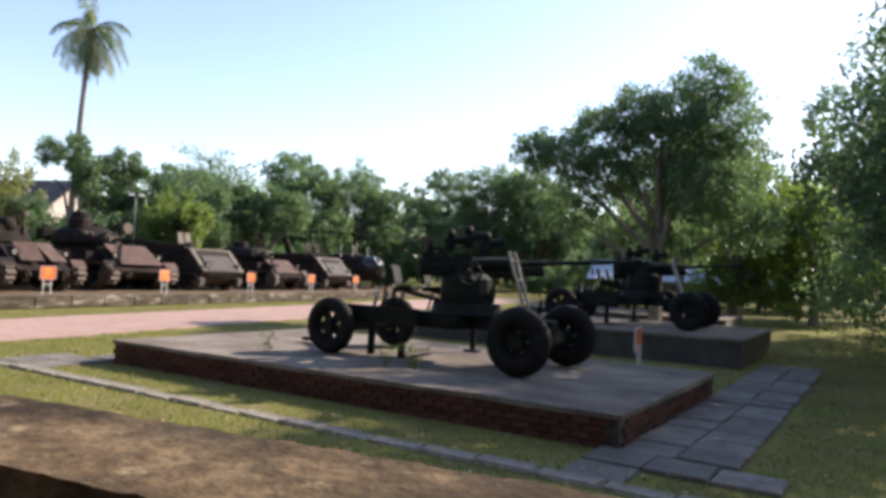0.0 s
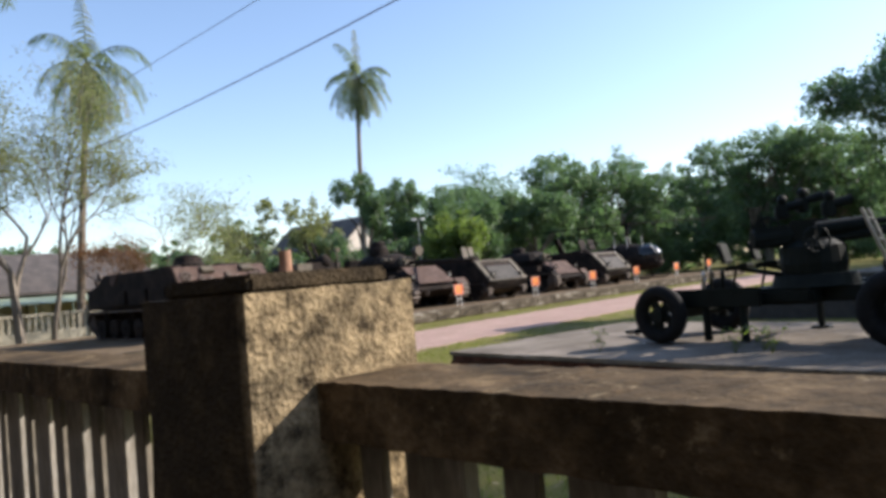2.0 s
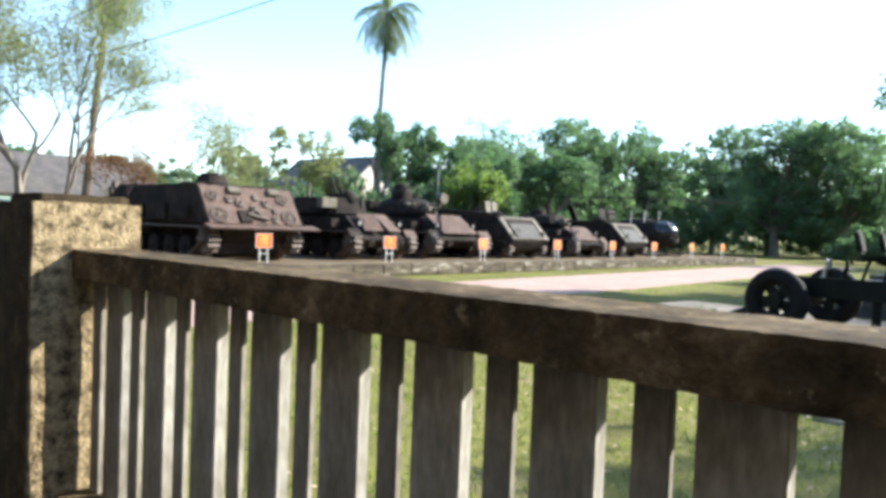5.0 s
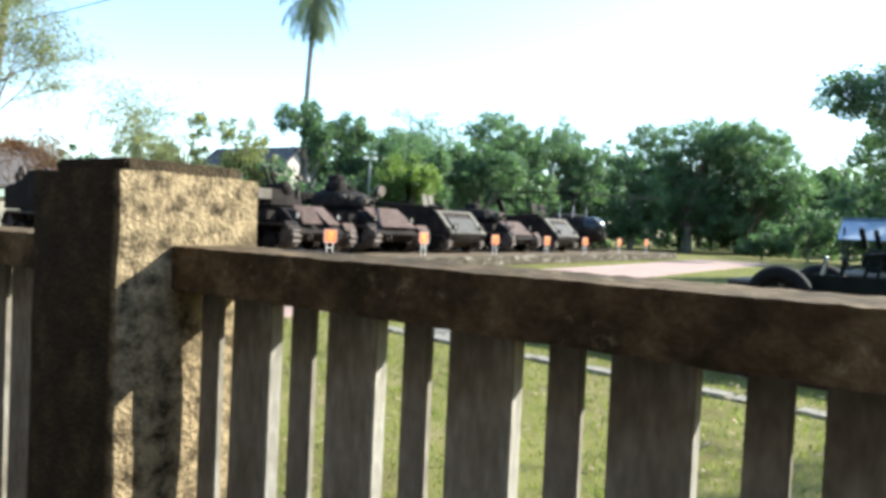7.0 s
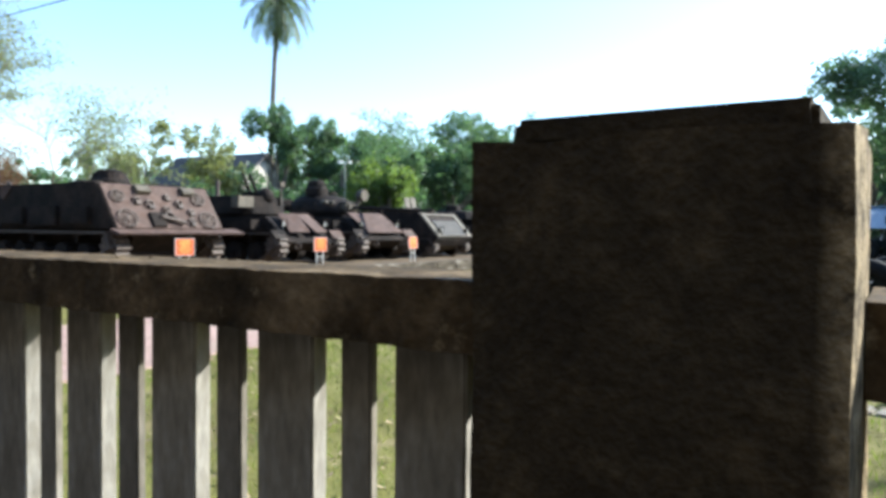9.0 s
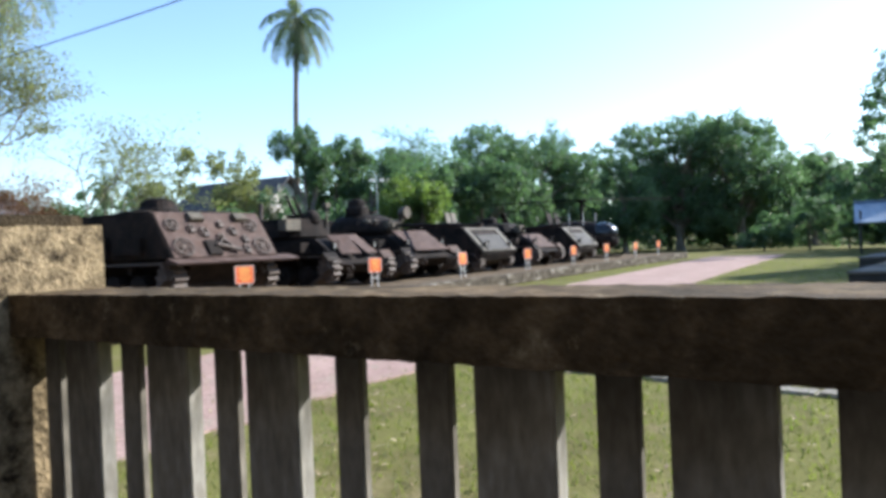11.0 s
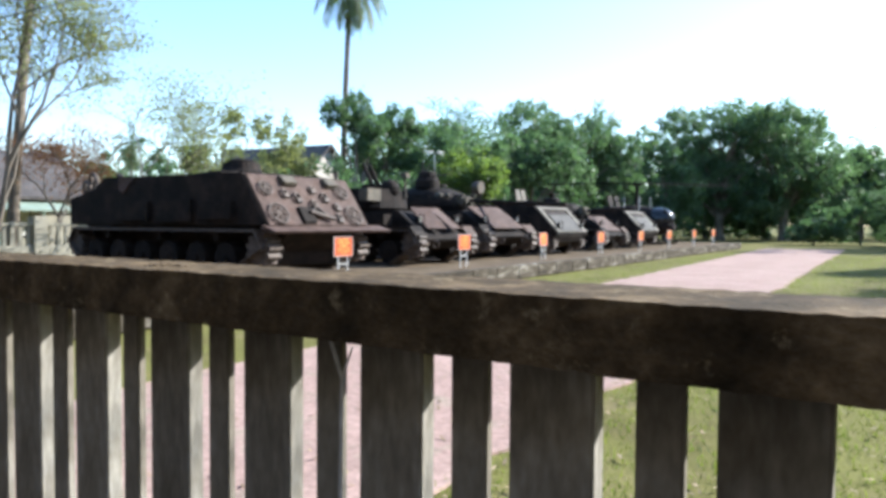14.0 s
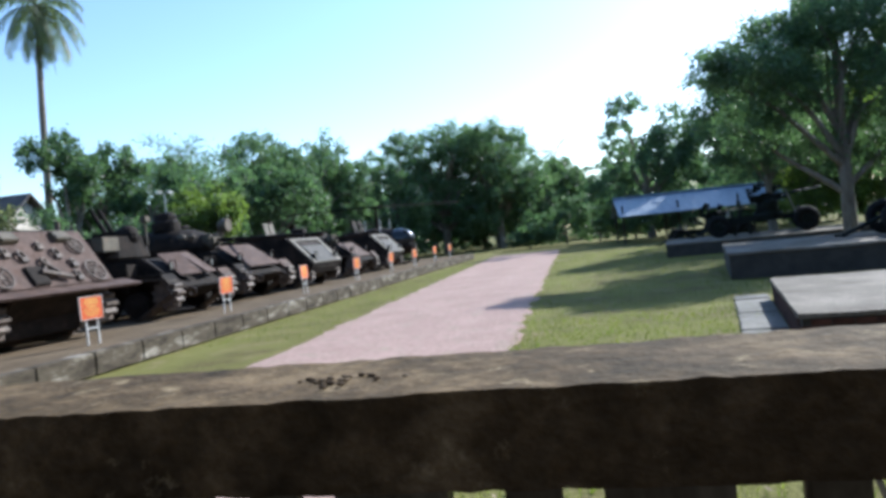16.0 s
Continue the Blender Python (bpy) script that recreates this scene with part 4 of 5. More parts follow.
    for u, v in ((-0.75, -0.62), (-0.8, 0.6)):
        c = o + Vector((u - 0.05, v * 0.75, 0))
        c.z = 1.02
        bm = box(bmesh.new(), c, (0.36, 0.36, 0.07), (0, -6, 12), 0.03)
        box(bm, c + Vector((-0.2, 0, 0.2)), (0.06, 0.34, 0.3), (0, -14, 12), 0.025)
        seat = part("seat", bm, M_GUN, p)
        bm = bmesh.new()
        tube(bm, c - Vector((0, 0, 0.03)), (0.1, v * 0.3 + 0.1, 0.82), 0.035, seg=8)
        tube(bm, c + Vector((-0.12, 0.15, 0)), c + Vector((-0.25, 0.18, -0.4)), 0.02, seg=6)
        part("seat_arm", bm, M_GUN, seat)
    bm = bmesh.new()
    for k in range(4):
        tube(bm, (-0.52 + 0.05 * k, -0.12, 1.5), (-0.56 + 0.05 * k, -0.12, 1.82), 0.02, 0.02, 8)
    part("loading_clip", bm, M_GUN, p)
    # travel-lock frame over the rear wheels
    bm = bmesh.new()
    for y in (0.02, 0.2):
        tube(bm, (1.15, y, 0.72), (0.85, y - 0.03, 1.64), 0.026, seg=8)
    for k in range(3):
        tube(bm, (1.07 - 0.09 * k, 0.02, 0.97 + 0.27 * k), (1.07 - 0.09 * k, 0.2, 0.97 + 0.27 * k), 0.018, seg=6)
    part("travel_lock", bm, M_STEEL, p, "worn bright travel-lock frame")
    return p


gun = field_gun(pose(-2.16, 9.65, GUN_TOP, 0, 0, -7.8), "dark green towed anti-aircraft gun on four wheels")
copy_thing(gun, pose(-1.3, 18.3, 0.6, 0, 0, -4))
copy_thing(gun, pose(-3.9, 30.0, 0.5, 0, 0, -8))
copy_thing(gun, pose(-5.0, 39.2, 0.0, 0, 0, 6))

copy_thing(first_sign, pose(0.1, 12.6, 0, 0, 0, 177))


# ---- trees ----
def limb_mesh(paths, seg=6):
    """Tapered round limbs in one bmesh: each path is a list of (point, radius)."""
    bm = bmesh.new()
    for path in paths:
        rings = []
        for i, (p, r) in enumerate(path):
            a = path[max(0, i - 1)][0]
            b = path[min(len(path) - 1, i + 1)][0]
            q = Vector((0, 0, 1)).rotation_difference((b - a).normalized())
            rings.append([bm.verts.new(p + q @ Vector((r * math.cos(2 * math.pi * k / seg), r * math.sin(2 * math.pi * k / seg), 0))) for k in range(seg)])
        for a, b in zip(rings, rings[1:]):
            for k in range(seg):
                bm.faces.new((a[k], a[(k + 1) % seg], b[(k + 1) % seg], b[k]))
    return bm


def leaf_mesh(name, centres, size, rng, material, droop=0.0, aspect=0.55):
    """One small bent quad per centre, turned at random."""
    n = len(centres)
    d = rng.normal(size=(n, 3))
    d[:, 2] -= droop
    d /= np.linalg.norm(d, axis=1, keepdims=True) + 1e-6
    u = np.cross(d, rng.normal(size=(n, 3)))
    u /= np.linalg.norm(u, axis=1, keepdims=True) + 1e-6
    L = size * rng.uniform(0.6, 1.3, (n, 1))
    W = L * aspect
    v = np.stack([centres - d * L / 2, centres + u * W / 2, centres + d * L / 2, centres - u * W / 2], 1).reshape(-1, 3)
    return raw_mesh(name, v, np.arange(4 * n).reshape(-1, 4), material)


def leafy_tree(x, y, height, radius, base, trunk_r, seed, material, label, leaves=9000, size=0.3, blobs=9, squash=0.75, lean=(0, 0), group="leafy trees", flat_top=False, lobes=()):
    """A trunk with limbs, and a lumpy crown of many single leaves from height base up."""
    rng, rr = np.random.default_rng(seed), random.Random(seed)
    p = root("tree", pose(x, y, 0), label, "tree", group)
    H = height
    cz = (base + H) / 2
    hz = (H - base) / 2
    centres = []
    for i in range(blobs):
        a = 2 * math.pi * (i * 0.618 + rr.random() * 0.2)
        u = rr.uniform(-0.75, 0.8)
        k = math.sqrt(max(0.05, 1 - u * u * (0.3 if flat_top else 0.8))) * rr.uniform(0.35, 0.72)
        R = radius * rr.uniform(0.3, 0.5)
        c = Vector((math.cos(a) * k * radius + lean[0] * u, math.sin(a) * k * radius + lean[1] * u, cz + u * hz * 0.72))
        R = min(R, (H - c.z) * 1.25 + 0.3)
        centres.append((c, R))
    if lobes:      # (across, along, height, radius) of each bough's mass of leaves
        centres = [(Vector((u * 0.906 - w * 0.42, u * 0.42 + w * 0.906, z)), R) for u, w, z, R in lobes]
    paths = [[(Vector((0, 0, -0.1)), trunk_r * 1.3), (Vector((0, 0, base * 0.3)), trunk_r), (Vector((lean[0] * 0.1, lean[1] * 0.1, max(base, cz * 0.6))), trunk_r * 0.75), (Vector((0, 0, cz + hz * 0.3)), trunk_r * 0.3)]]
    for c, R in centres:
        s0 = Vector((0, 0, max(base * 0.75, c.z * rr.uniform(0.4, 0.6))))
        mid = s0.lerp(c, 0.55) + Vector((rr.uniform(-0.4, 0.4), rr.uniform(-0.4, 0.4), rr.uniform(0, 0.5)))
        paths.append([(s0, trunk_r * 0.5), (mid, trunk_r * 0.3), (c, trunk_r * 0.12)])
    part("trunk", limb_mesh(paths, 7), M_BARK, p)
    pts = []
    tot = sum(R * R for _, R in centres)
    for c, R in centres:
        n = int(leaves * R * R / tot)
        m = max(6, n // 48)
        d = rng.normal(size=(m, 3))
        d /= np.linalg.norm(d, axis=1, keepdims=True)
        cl = np.array(c) + d * (R * rng.uniform(0.5, 1.0, (m, 1)))  * np.array([1, 1, squash])
        pts.append(cl[rng.integers(0, m, n)] + rng.normal(size=(n, 3)) * np.array([1, 1, 0.7]) * (0.085 * R + 0.06))
    pts = np.concatenate(pts)
    if not lobes:
        lo, hi = np.quantile(pts[:, 2], [0.005, 0.998])
        pts[:, 2] = base + (pts[:, 2] - lo) * (H - base) / (hi - lo)
        far = np.quantile(np.hypot(pts[:, 0], pts[:, 1]), 0.985)
        pts[:, :2] *= radius / far
    pts = pts[pts[:, 2] > 0.15]
    crown = new("crown", leaf_mesh("crown", pts, size, rng, material, 0.2))
    crown.parent = p
    return p


def twiggy_tree(x, y, height, seed, material, label, spread=0.6, leaves=2500, size=0.16, trunk_r=0.16, lean=(0.0, 0.0), flat=False, fork=0.3, depth=4, tilt=35):
    """A tree of forking bare limbs with thin sprays of leaf at the tips."""
    rng, rr = np.random.default_rng(seed), random.Random(seed)
    p = root("tree", pose(x, y, 0), label, "tree", "sparse trees")
    paths, tips = [], []

    def grow(a, d, length, r, level):
        pts = [(a, r)]
        q = a.copy()
        for k in range(3):
            d = (d + Vector((rr.uniform(-0.16, 0.16), rr.uniform(-0.16, 0.16), rr.uniform(-0.02, 0.1)))).normalized()
            q = q + d * (length / 3)
            pts.append((q.copy(), r * (1 - 0.15 * (k + 1))))
            if level >= depth - 2:
                tips.append((q.copy(), length * 0.22))
        paths.append(pts)
        if level >= depth:
            return
        for k in range(rr.choice((2, 3, 3)) if level else 3):
            w = 2 * math.pi * (k / 3 + rr.random() * 0.3)
            t = radians(rr.uniform(tilt * 0.5, tilt * 1.25))
            side = d.orthogonal().normalized()
            side.rotate(Matrix.Rotation(w, 3, d))
            nd = (d * math.cos(t) + side * math.sin(t) + Vector((lean[0] * 0.2, lean[1] * 0.2, -0.12 if flat and level > 0 else 0.08))).normalized()
            grow(pts[-1][0] if k else pts[-2][0], nd, length * rr.uniform(0.62, 0.85) * (spread + 0.4), r * 0.56, level + 1)
    grow(Vector((0, 0, -0.1)), Vector((lean[0] * 0.3, lean[1] * 0.3, 1)).normalized(), height * fork, trunk_r, 0)
    part("trunk", limb_mesh(paths, 5), M_BARK, p)
    c = np.array([t[0] for t in tips])
    w = np.array([t[1] for t in tips])
    i = rng.integers(0, len(c), leaves)
    pts = c[i] + rng.normal(size=(leaves, 3)) * (w[i, None] + 0.14) * np.array([1.15, 1.15, 0.28])
    crown = new("crown", leaf_mesh("crown", pts, size, rng, material, 0.0, 0.6))
    crown.parent = p
    return p


def coconut_palm(x, y, height, seed, label, trunk_r=0.17, lean=(0, 0), fronds=26, length=3.0, droop=0.052, bend=2.0):
    """A ringed leaning trunk and arching fronds with hanging leaflets."""
    rr = random.Random(seed)
    p = root("palm", pose(x, y, 0), label, "palm", "palms")
    pts = []
    for i in range(15):
        t = i / 14
        pts.append((Vector((lean[0] * t ** bend, lean[1] * t ** bend, -0.1 + (height + 0.1) * t)), trunk_r * (1.35 - 0.35 * min(1, t * 5)) * (1 - 0.35 * t) * (1.04 if i % 2 else 0.98)))
    part("trunk", limb_mesh([pts], 10), M_PALMBARK, p, smooth=True)
    top = pts[-1][0]
    verts, faces, spines = [], [], []
    for k in range(fronds):
        az = 2 * math.pi * (k * 0.382 + rr.uniform(-0.04, 0.04))
        up = radians(89 - 172 * (k / fronds) ** 0.72 + rr.uniform(-8, 8))
        ln = length * rr.uniform(0.85, 1.1)
        d = Vector((math.cos(az) * math.cos(up), math.sin(az) * math.cos(up), math.sin(up)))
        q = top.copy()
        spine = [(q.copy(), 0.035)]
        n = 22
        out = Vector((-math.sin(az), math.cos(az), 0))
        for i in range(n):
            d = (d + Vector((0, 0, -droop - 0.0045 * i))).normalized()
            q = q + d * (ln / n)
            spine.append((q.copy(), 0.03 * (1 - i / n) + 0.006))
            if i < 2:
                continue
            w = 0.72 * math.sin(math.pi * min(1, (i + 2) / (n + 3))) ** 0.7 * (length / 3.0)
            for s in (-1, 1):
                e = q + out * s * w * rr.uniform(0.55, 0.8) + d * w * 0.35 + Vector((0, 0, -w * rr.uniform(0.45, 0.95)))
                m = q.lerp(e, 0.5) + Vector((0, 0, 0.08 * w))
                b = len(verts)
                verts += [q - d * 0.035, q + d * 0.045, m + d * 0.05, e, m - d * 0.03]
                faces += [(b, b + 1, b + 2, b + 4), (b + 4, b + 2, b + 3, b + 3)]
        spines.append(spine)
    part("frond_ribs", limb_mesh(spines, 4), M_FROND, p)
    bm = bmesh.new()
    vs = [bm.verts.new(v) for v in verts]
    for f in faces:
        f = list(dict.fromkeys(f))
        bm.faces.new([vs[i] for i in f])
    part("fronds", bm, M_FROND, p, "arching feathered fronds")
    bm = bmesh.new()
    for k in range(9):
        w = 2 * math.pi * k / 9
        ball(bm, top + Vector((0.24 * math.cos(w), 0.24 * math.sin(w), -0.25 - 0.1 * (k % 3))), 0.11, (1, 1, 1.2), 8)
    part("coconuts", bm, M_FROND, p)
    return p


coconut_palm(-36.96, 29.29, 15.4, 11, "tall slender coconut palm with drooping crown", 0.2, (0.25, 0.45), 34, 3.0, 0.05)
coconut_palm(-36.33, 11.18, 13.6, 12, "tall coconut palm beside thin trees", 0.2, (0.4, 1.0), 32, 3.5, 0.065, 1.2)
coconut_palm(-18.33, 1.98, 12.0, 13, "thick-stemmed coconut palm near the fence", 0.25, (0.4, 1.3), 24, 3.0, 0.052, 1.0)
coconut_palm(-85.1, 44.9, 10.3, 14, "small far coconut palm", 0.2, (0, 0), 22, 3.2)
coconut_palm(-17.9, 94.0, 10.0, 15, "far coconut palm behind the trees", 0.2, (0, 0), 22, 3.4)

leafy_tree(-33.4, 26.6, 8.3, 1.7, 1.0, 0.2, 21, M_LEAF, "dark conical tree beside tall palm", 11400, 0.19, 9)
leafy_tree(-34.6, 30.2, 7.9, 2.6, 0.8, 0.25, 22, M_LEAF, "dark bushy tree behind tanks", 17100, 0.21, 11)
leafy_tree(-31.2, 29.4, 7.0, 2.4, 0.6, 0.22, 23, M_LEAF, "dark bushy tree behind tanks", 15200, 0.21, 10)
leafy_tree(-27.6, 28.9, 5.2, 2.1, 0.5, 0.16, 24, M_LEAF_LIGHT, "bright green bushy tree behind troop carrier", 17100, 0.18, 11)
leafy_tree(-30.2, 32.6, 6.0, 2.2, 0.5, 0.16, 25, M_LEAF, "dark green bushy tree behind tanks", 15200, 0.19, 10)
twiggy_tree(-35.6, 38.9, 9.6, 26, M_LEAF, "open-crowned tree with visible limbs", 0.75, 17100, 0.19, 0.28, depth=4, tilt=42)
leafy_tree(-29.7, 38.4, 6.8, 3.0, 0.6, 0.2, 27, M_LEAF, "dark green bushy tree behind tanks", 17100, 0.22, 11)
leafy_tree(-35.4, 50.4, 11.2, 4.0, 0.4, 0.3, 28, M_LEAF, "large dark rounded tree", 26000, 0.25, 26)
leafy_tree(-34.0, 54.8, 10.9, 3.6, 0.4, 0.3, 29, M_LEAF, "large dark rounded tree", 22000, 0.25, 24)
leafy_tree(-32.6, 58.8, 10.8, 3.6, 0.4, 0.3, 30, M_LEAF, "large dark rounded tree", 22000, 0.25, 24)
leafy_tree(-30.3, 64.2, 11.9, 3.6, 0.4, 0.3, 31, M_LEAF, "dark tree with pointed top", 17100, 0.27, 11)
leafy_tree(-27.6, 72.0, 13.1, 6.2, 2.0, 0.45, 32, M_LEAF, "broad umbrella-shaped rain tree", 38000, 0.28, 46, flat_top=True)
leafy_tree(-22.4, 74.6, 12.9, 6.0, 2.0, 0.45, 33, M_LEAF, "broad umbrella-shaped rain tree", 36000, 0.28, 44, flat_top=True)
leafy_tree(-17.0, 82.0, 9.5, 4.0, 0.8, 0.3, 34, M_LEAF, "far dark green tree", 15200, 0.31, 11)
leafy_tree(-40.5, 47.5, 8.4, 3.2, 0.5, 0.3, 35, M_LEAF, "far dark green tree", 15200, 0.25, 10)
leafy_tree(-11.0, 84.0, 8.5, 5.0, 0.4, 0.3, 36, M_LEAF, "far dark green tree", 15200, 0.31, 11)
leafy_tree(-7.6, 58.0, 10.9, 4.6, 0.8, 0.35, 37, M_LEAF, "large dark tree at the lawn's end", 22800, 0.28, 13)
leafy_tree(2.2, 56.0, 15.5, 4.9, 0.8, 0.35, 38, M_LEAF, "large dark tree at the lawn's end", 22800, 0.28, 13)
leafy_tree(8.0, 50.0, 10.5, 4.8, 0.6, 0.35, 39, M_LEAF, "large dark tree at the lawn's end", 20900, 0.28, 13)
leafy_tree(-2.0, 25.6, 9.2, 4.2, 1.9, 0.24, 40, M_LEAF, "big spreading tree with backlit leaves", 62000, 0.13, lobes=(
    (1.6, 0.2, 8.8, 1.30), (1.9, -0.4, 7.4, 1.62), (0.6, 0.8, 7.8, 1.40), (2.5, 0.3, 6.0, 1.46), (-1.0, -0.6, 7.3, 1.35), (-2.1, 0.6, 7.0, 1.19), (-0.1, 0.2, 6.4, 1.62),
    (-4.3, 0.2, 6.1, 1.03), (-3.3, -0.7, 5.7, 1.30), (-1.9, 0.1, 5.3, 1.40), (1.1, -0.8, 4.9, 1.51), (-2.9, 0.7, 4.1, 1.19), (2.9, -0.2, 3.9, 1.40), (-0.3, 0.9, 3.6, 1.30), (0.9, 0.6, 3.0, 1.19)))
leafy_tree(-2.6, 36.0, 8.8, 3.9, 3.4, 0.2, 49, M_LEAF, "broad tree with spreading crown on bare stem", 60000, 0.14, 12)
leafy_tree(-0.4, 38.5, 8.0, 3.4, 0.8, 0.25, 44, M_LEAF_LIGHT, "bright backlit bushy tree", 22000, 0.18, 14)
leafy_tree(3.2, 39.0, 7.0, 3.4, 0.5, 0.25, 45, M_LEAF_LIGHT, "bright backlit bushy tree", 22000, 0.18, 14)
leafy_tree(7.2, 26.5, 11.5, 4.9, 0.4, 0.35, 41, M_LEAF, "large dark tree shading the gun platforms", 70000, 0.15, 20)
leafy_tree(6.9, 17.5, 10.0, 4.4, 0.8, 0.3, 46, M_LEAF, "large dark tree shading the gun platforms", 80000, 0.16, 22)
leafy_tree(11.6, 13.0, 11.0, 4.8, 1.6, 0.3, 56, M_LEAF, "large dark tree shading the lawn", 70000, 0.17, 22)
leafy_tree(10.5, 38.0, 8.5, 4.6, 0.5, 0.3, 47, M_LEAF, "dark tree beyond the gun platforms", 11000, 0.32, 12)
leafy_tree(-40.6, 23.4, 7.4, 2.2, 1.2, 0.18, 42, M_LEAF_PALE, "pale feathery tree behind recovery vehicle", 5500, 0.22, 12)
leafy_tree(-38.4, 26.4, 7.5, 2.2, 1.2, 0.18, 43, M_LEAF_PALE, "pale feathery tree behind recovery vehicle", 5500, 0.22, 12)
leafy_tree(-41.5, 29.0, 5.4, 2.6, 0.5, 0.18, 48, M_LEAF_LIGHT, "pale green bushy tree", 6000, 0.24, 11)
twiggy_tree(-32.3, 7.6, 12.6, 51, M_LEAF_PALE, "forked grey tree with sparse pale leaves", 0.66, 26000, 0.11, 0.24, (-0.1, 0.0), fork=0.27, depth=5, tilt=32)
twiggy_tree(-32.1, 8.8, 11.5, 52, M_LEAF_PALE, "thin twiggy tree with few pale leaves", 0.62, 13000, 0.10, 0.15, (0.25, 0.5), fork=0.3, depth=5, tilt=26)
twiggy_tree(-33.6, 13.2, 5.9, 53, M_LEAF_PALE, "small thin tree with flat feathery crown", 0.7, 6000, 0.11, 0.1, (0.5, 0.9), True, 0.38, 5, 42)
twiggy_tree(-35.0, 12.2, 6.0, 54, M_LEAF_RED, "small tree with withered reddish leaves", 0.65, 5500, 0.10, 0.1, (0, 0), False, 0.3, 4, 35)
twiggy_tree(-36.5, 5.2, 11.0, 55, M_LEAF_PALE, "forked grey tree with sparse pale leaves", 0.7, 26000, 0.10, 0.2, (0.1, -0.2), False, 0.27, 5, 34)
for i, (x, y, h, r) in enumerate(((-62, 12, 6.5, 7), (-64, 25, 6.0, 7), (-66, 38, 6.5, 7), (-60, 50, 7.5, 6), (-50, 58, 8, 6), (-46, 66, 9, 5), (-40, 74, 9.5, 5.5), (20, 44, 10, 6), (17, 30, 10, 5.5), (16, 18, 9, 5), (2, 70, 11, 6), (-56, 2, 7, 6))):
    leafy_tree(x, y, h, r, 0.3, 0.3, 60 + i, M_LEAF, "far dark green tree of the distance", 7000, 0.45, 13, group="far trees")

for i in range(22):
    a = radians(72 - 4.6 * i)
    d = 96 + 14 * ((i * 7) % 5) / 4
    leafy_tree(-6 - d * math.sin(a), d * math.cos(a), 9.0 + 2.5 * ((i * 5) % 4) / 3, 6.5, 0.2, 0.3, 120 + i, M_LEAF, "far dark green tree of the distance", 6500, 0.55, 14, group="far trees")
for i in range(12):
    leafy_tree(-31.5 - 0.11 * (5 * i) + ((i * 3) % 4) * 0.5, 19.5 + 4.4 * i, 3.4 + ((i * 5) % 3) * 0.5, 2.5, 0.1, 0.1, 150 + i, M_LEAF, "dense dark green bush behind tank row", 7000, 0.2, 9, group="bushes")


for i in range(9):
    leafy_tree(-17.5 + 2.9 * i, 60.5 + ((i * 3) % 4) * 0.9 - 0.3 * i, 3.0 + ((i * 5) % 3) * 0.6, 2.4, 0.05, 0.1, 170 + i, M_LEAF, "dense dark green bush at the lawn's end", 6000, 0.22, 9, group="bushes")

for x, y in ((-31, 79), (-25.5, 81), (-20, 83)):
    leafy_tree(x, y, 9.5, 5.5, 0.2, 0.3, 190 + int(-x), M_LEAF, "far dark green tree of the distance", 9000, 0.45, 14, group="far trees")

# ---- houses beyond the side wall ----
def house(m, L, W, eave, ridge, wall_mat, label, shutters=(), awning=False):
    """A gabled house; its eaves run along local y, its front faces +x, the origin lies at the front wall's middle."""
    h = root("house", m, label, "house", "houses")
    part("wall", prism(bmesh.new(), [(0, 0), (0, eave), (-W / 2, ridge - 0.15), (-W, eave), (-W, 0)], -L / 2, L / 2), wall_mat, h)
    for s in (0, 1):
        o = 0.6
        k = (ridge - eave) / (W / 2)
        x0, x1 = (o, -W / 2) if s == 0 else (-W - o, -W / 2)
        prof = [(x0, eave - o * k), (x1, ridge), (x1, ridge + 0.12), (x0, eave - o * k + 0.12)]
        part("roof", prism(bmesh.new(), prof, -L / 2 - 0.5, L / 2 + 0.5), M_ROOF, h, "dark weathered tile roof")
    for y, z, w, hh in shutters:
        win = part("window", box(bmesh.new(), (0.02, y, z), (0.06, w + 0.12, hh + 0.12)), M_DARK, h)
        for sgn in (-1, 1):
            part("shutter", box(bmesh.new(), (0.07, y + sgn * w / 4, z), (0.04, w / 2 - 0.03, hh), (0, 0, 0), 0.01), M_WHITE, win, "white shutter leaf")
    if awning:
        part("awning", box(bmesh.new(), (1.2, L * 0.12, eave - 0.55), (2.4, L * 0.5, 0.06), (0, 10, 0)), M_GREENAWN, h, "pale green sheet awning")
        for k in range(5):
            part("awning_post", tube(bmesh.new(), (2.3, -L * 0.12 + L * 0.12 * k, 0), (2.3, -L * 0.12 + L * 0.12 * k, eave - 0.75), 0.05, seg=8), M_GREENAWN, h)
    return h


house(pose(-39.5, 9.4, 0, 0, 0, 3), 14, 8.5, 2.7, 4.7, M_WALL, "long low plastered house with dark tiled roof", ((0.9, 1.5, 1.1, 1.2), (-2.6, 1.5, 1.1, 1.2), (3.4, 1.5, 1.1, 1.2)), True)
house(pose(-38.0, -0.6, 0, 0, 0, 12), 5.4, 6, 3.3, 5.0, M_YELLOWWALL, "yellow plastered house with tiled gable roof", ((0.0, 2.0, 1.0, 1.2),))
house(pose(-47.5, 36.0, 0, 0, 0, 97), 8, 4.5, 4.9, 6.7, M_PALEWALL, "pale gabled house above the trees", ((1.2, 3.6, 0.9, 1.1), (-1.2, 3.6, 0.9, 1.1)))


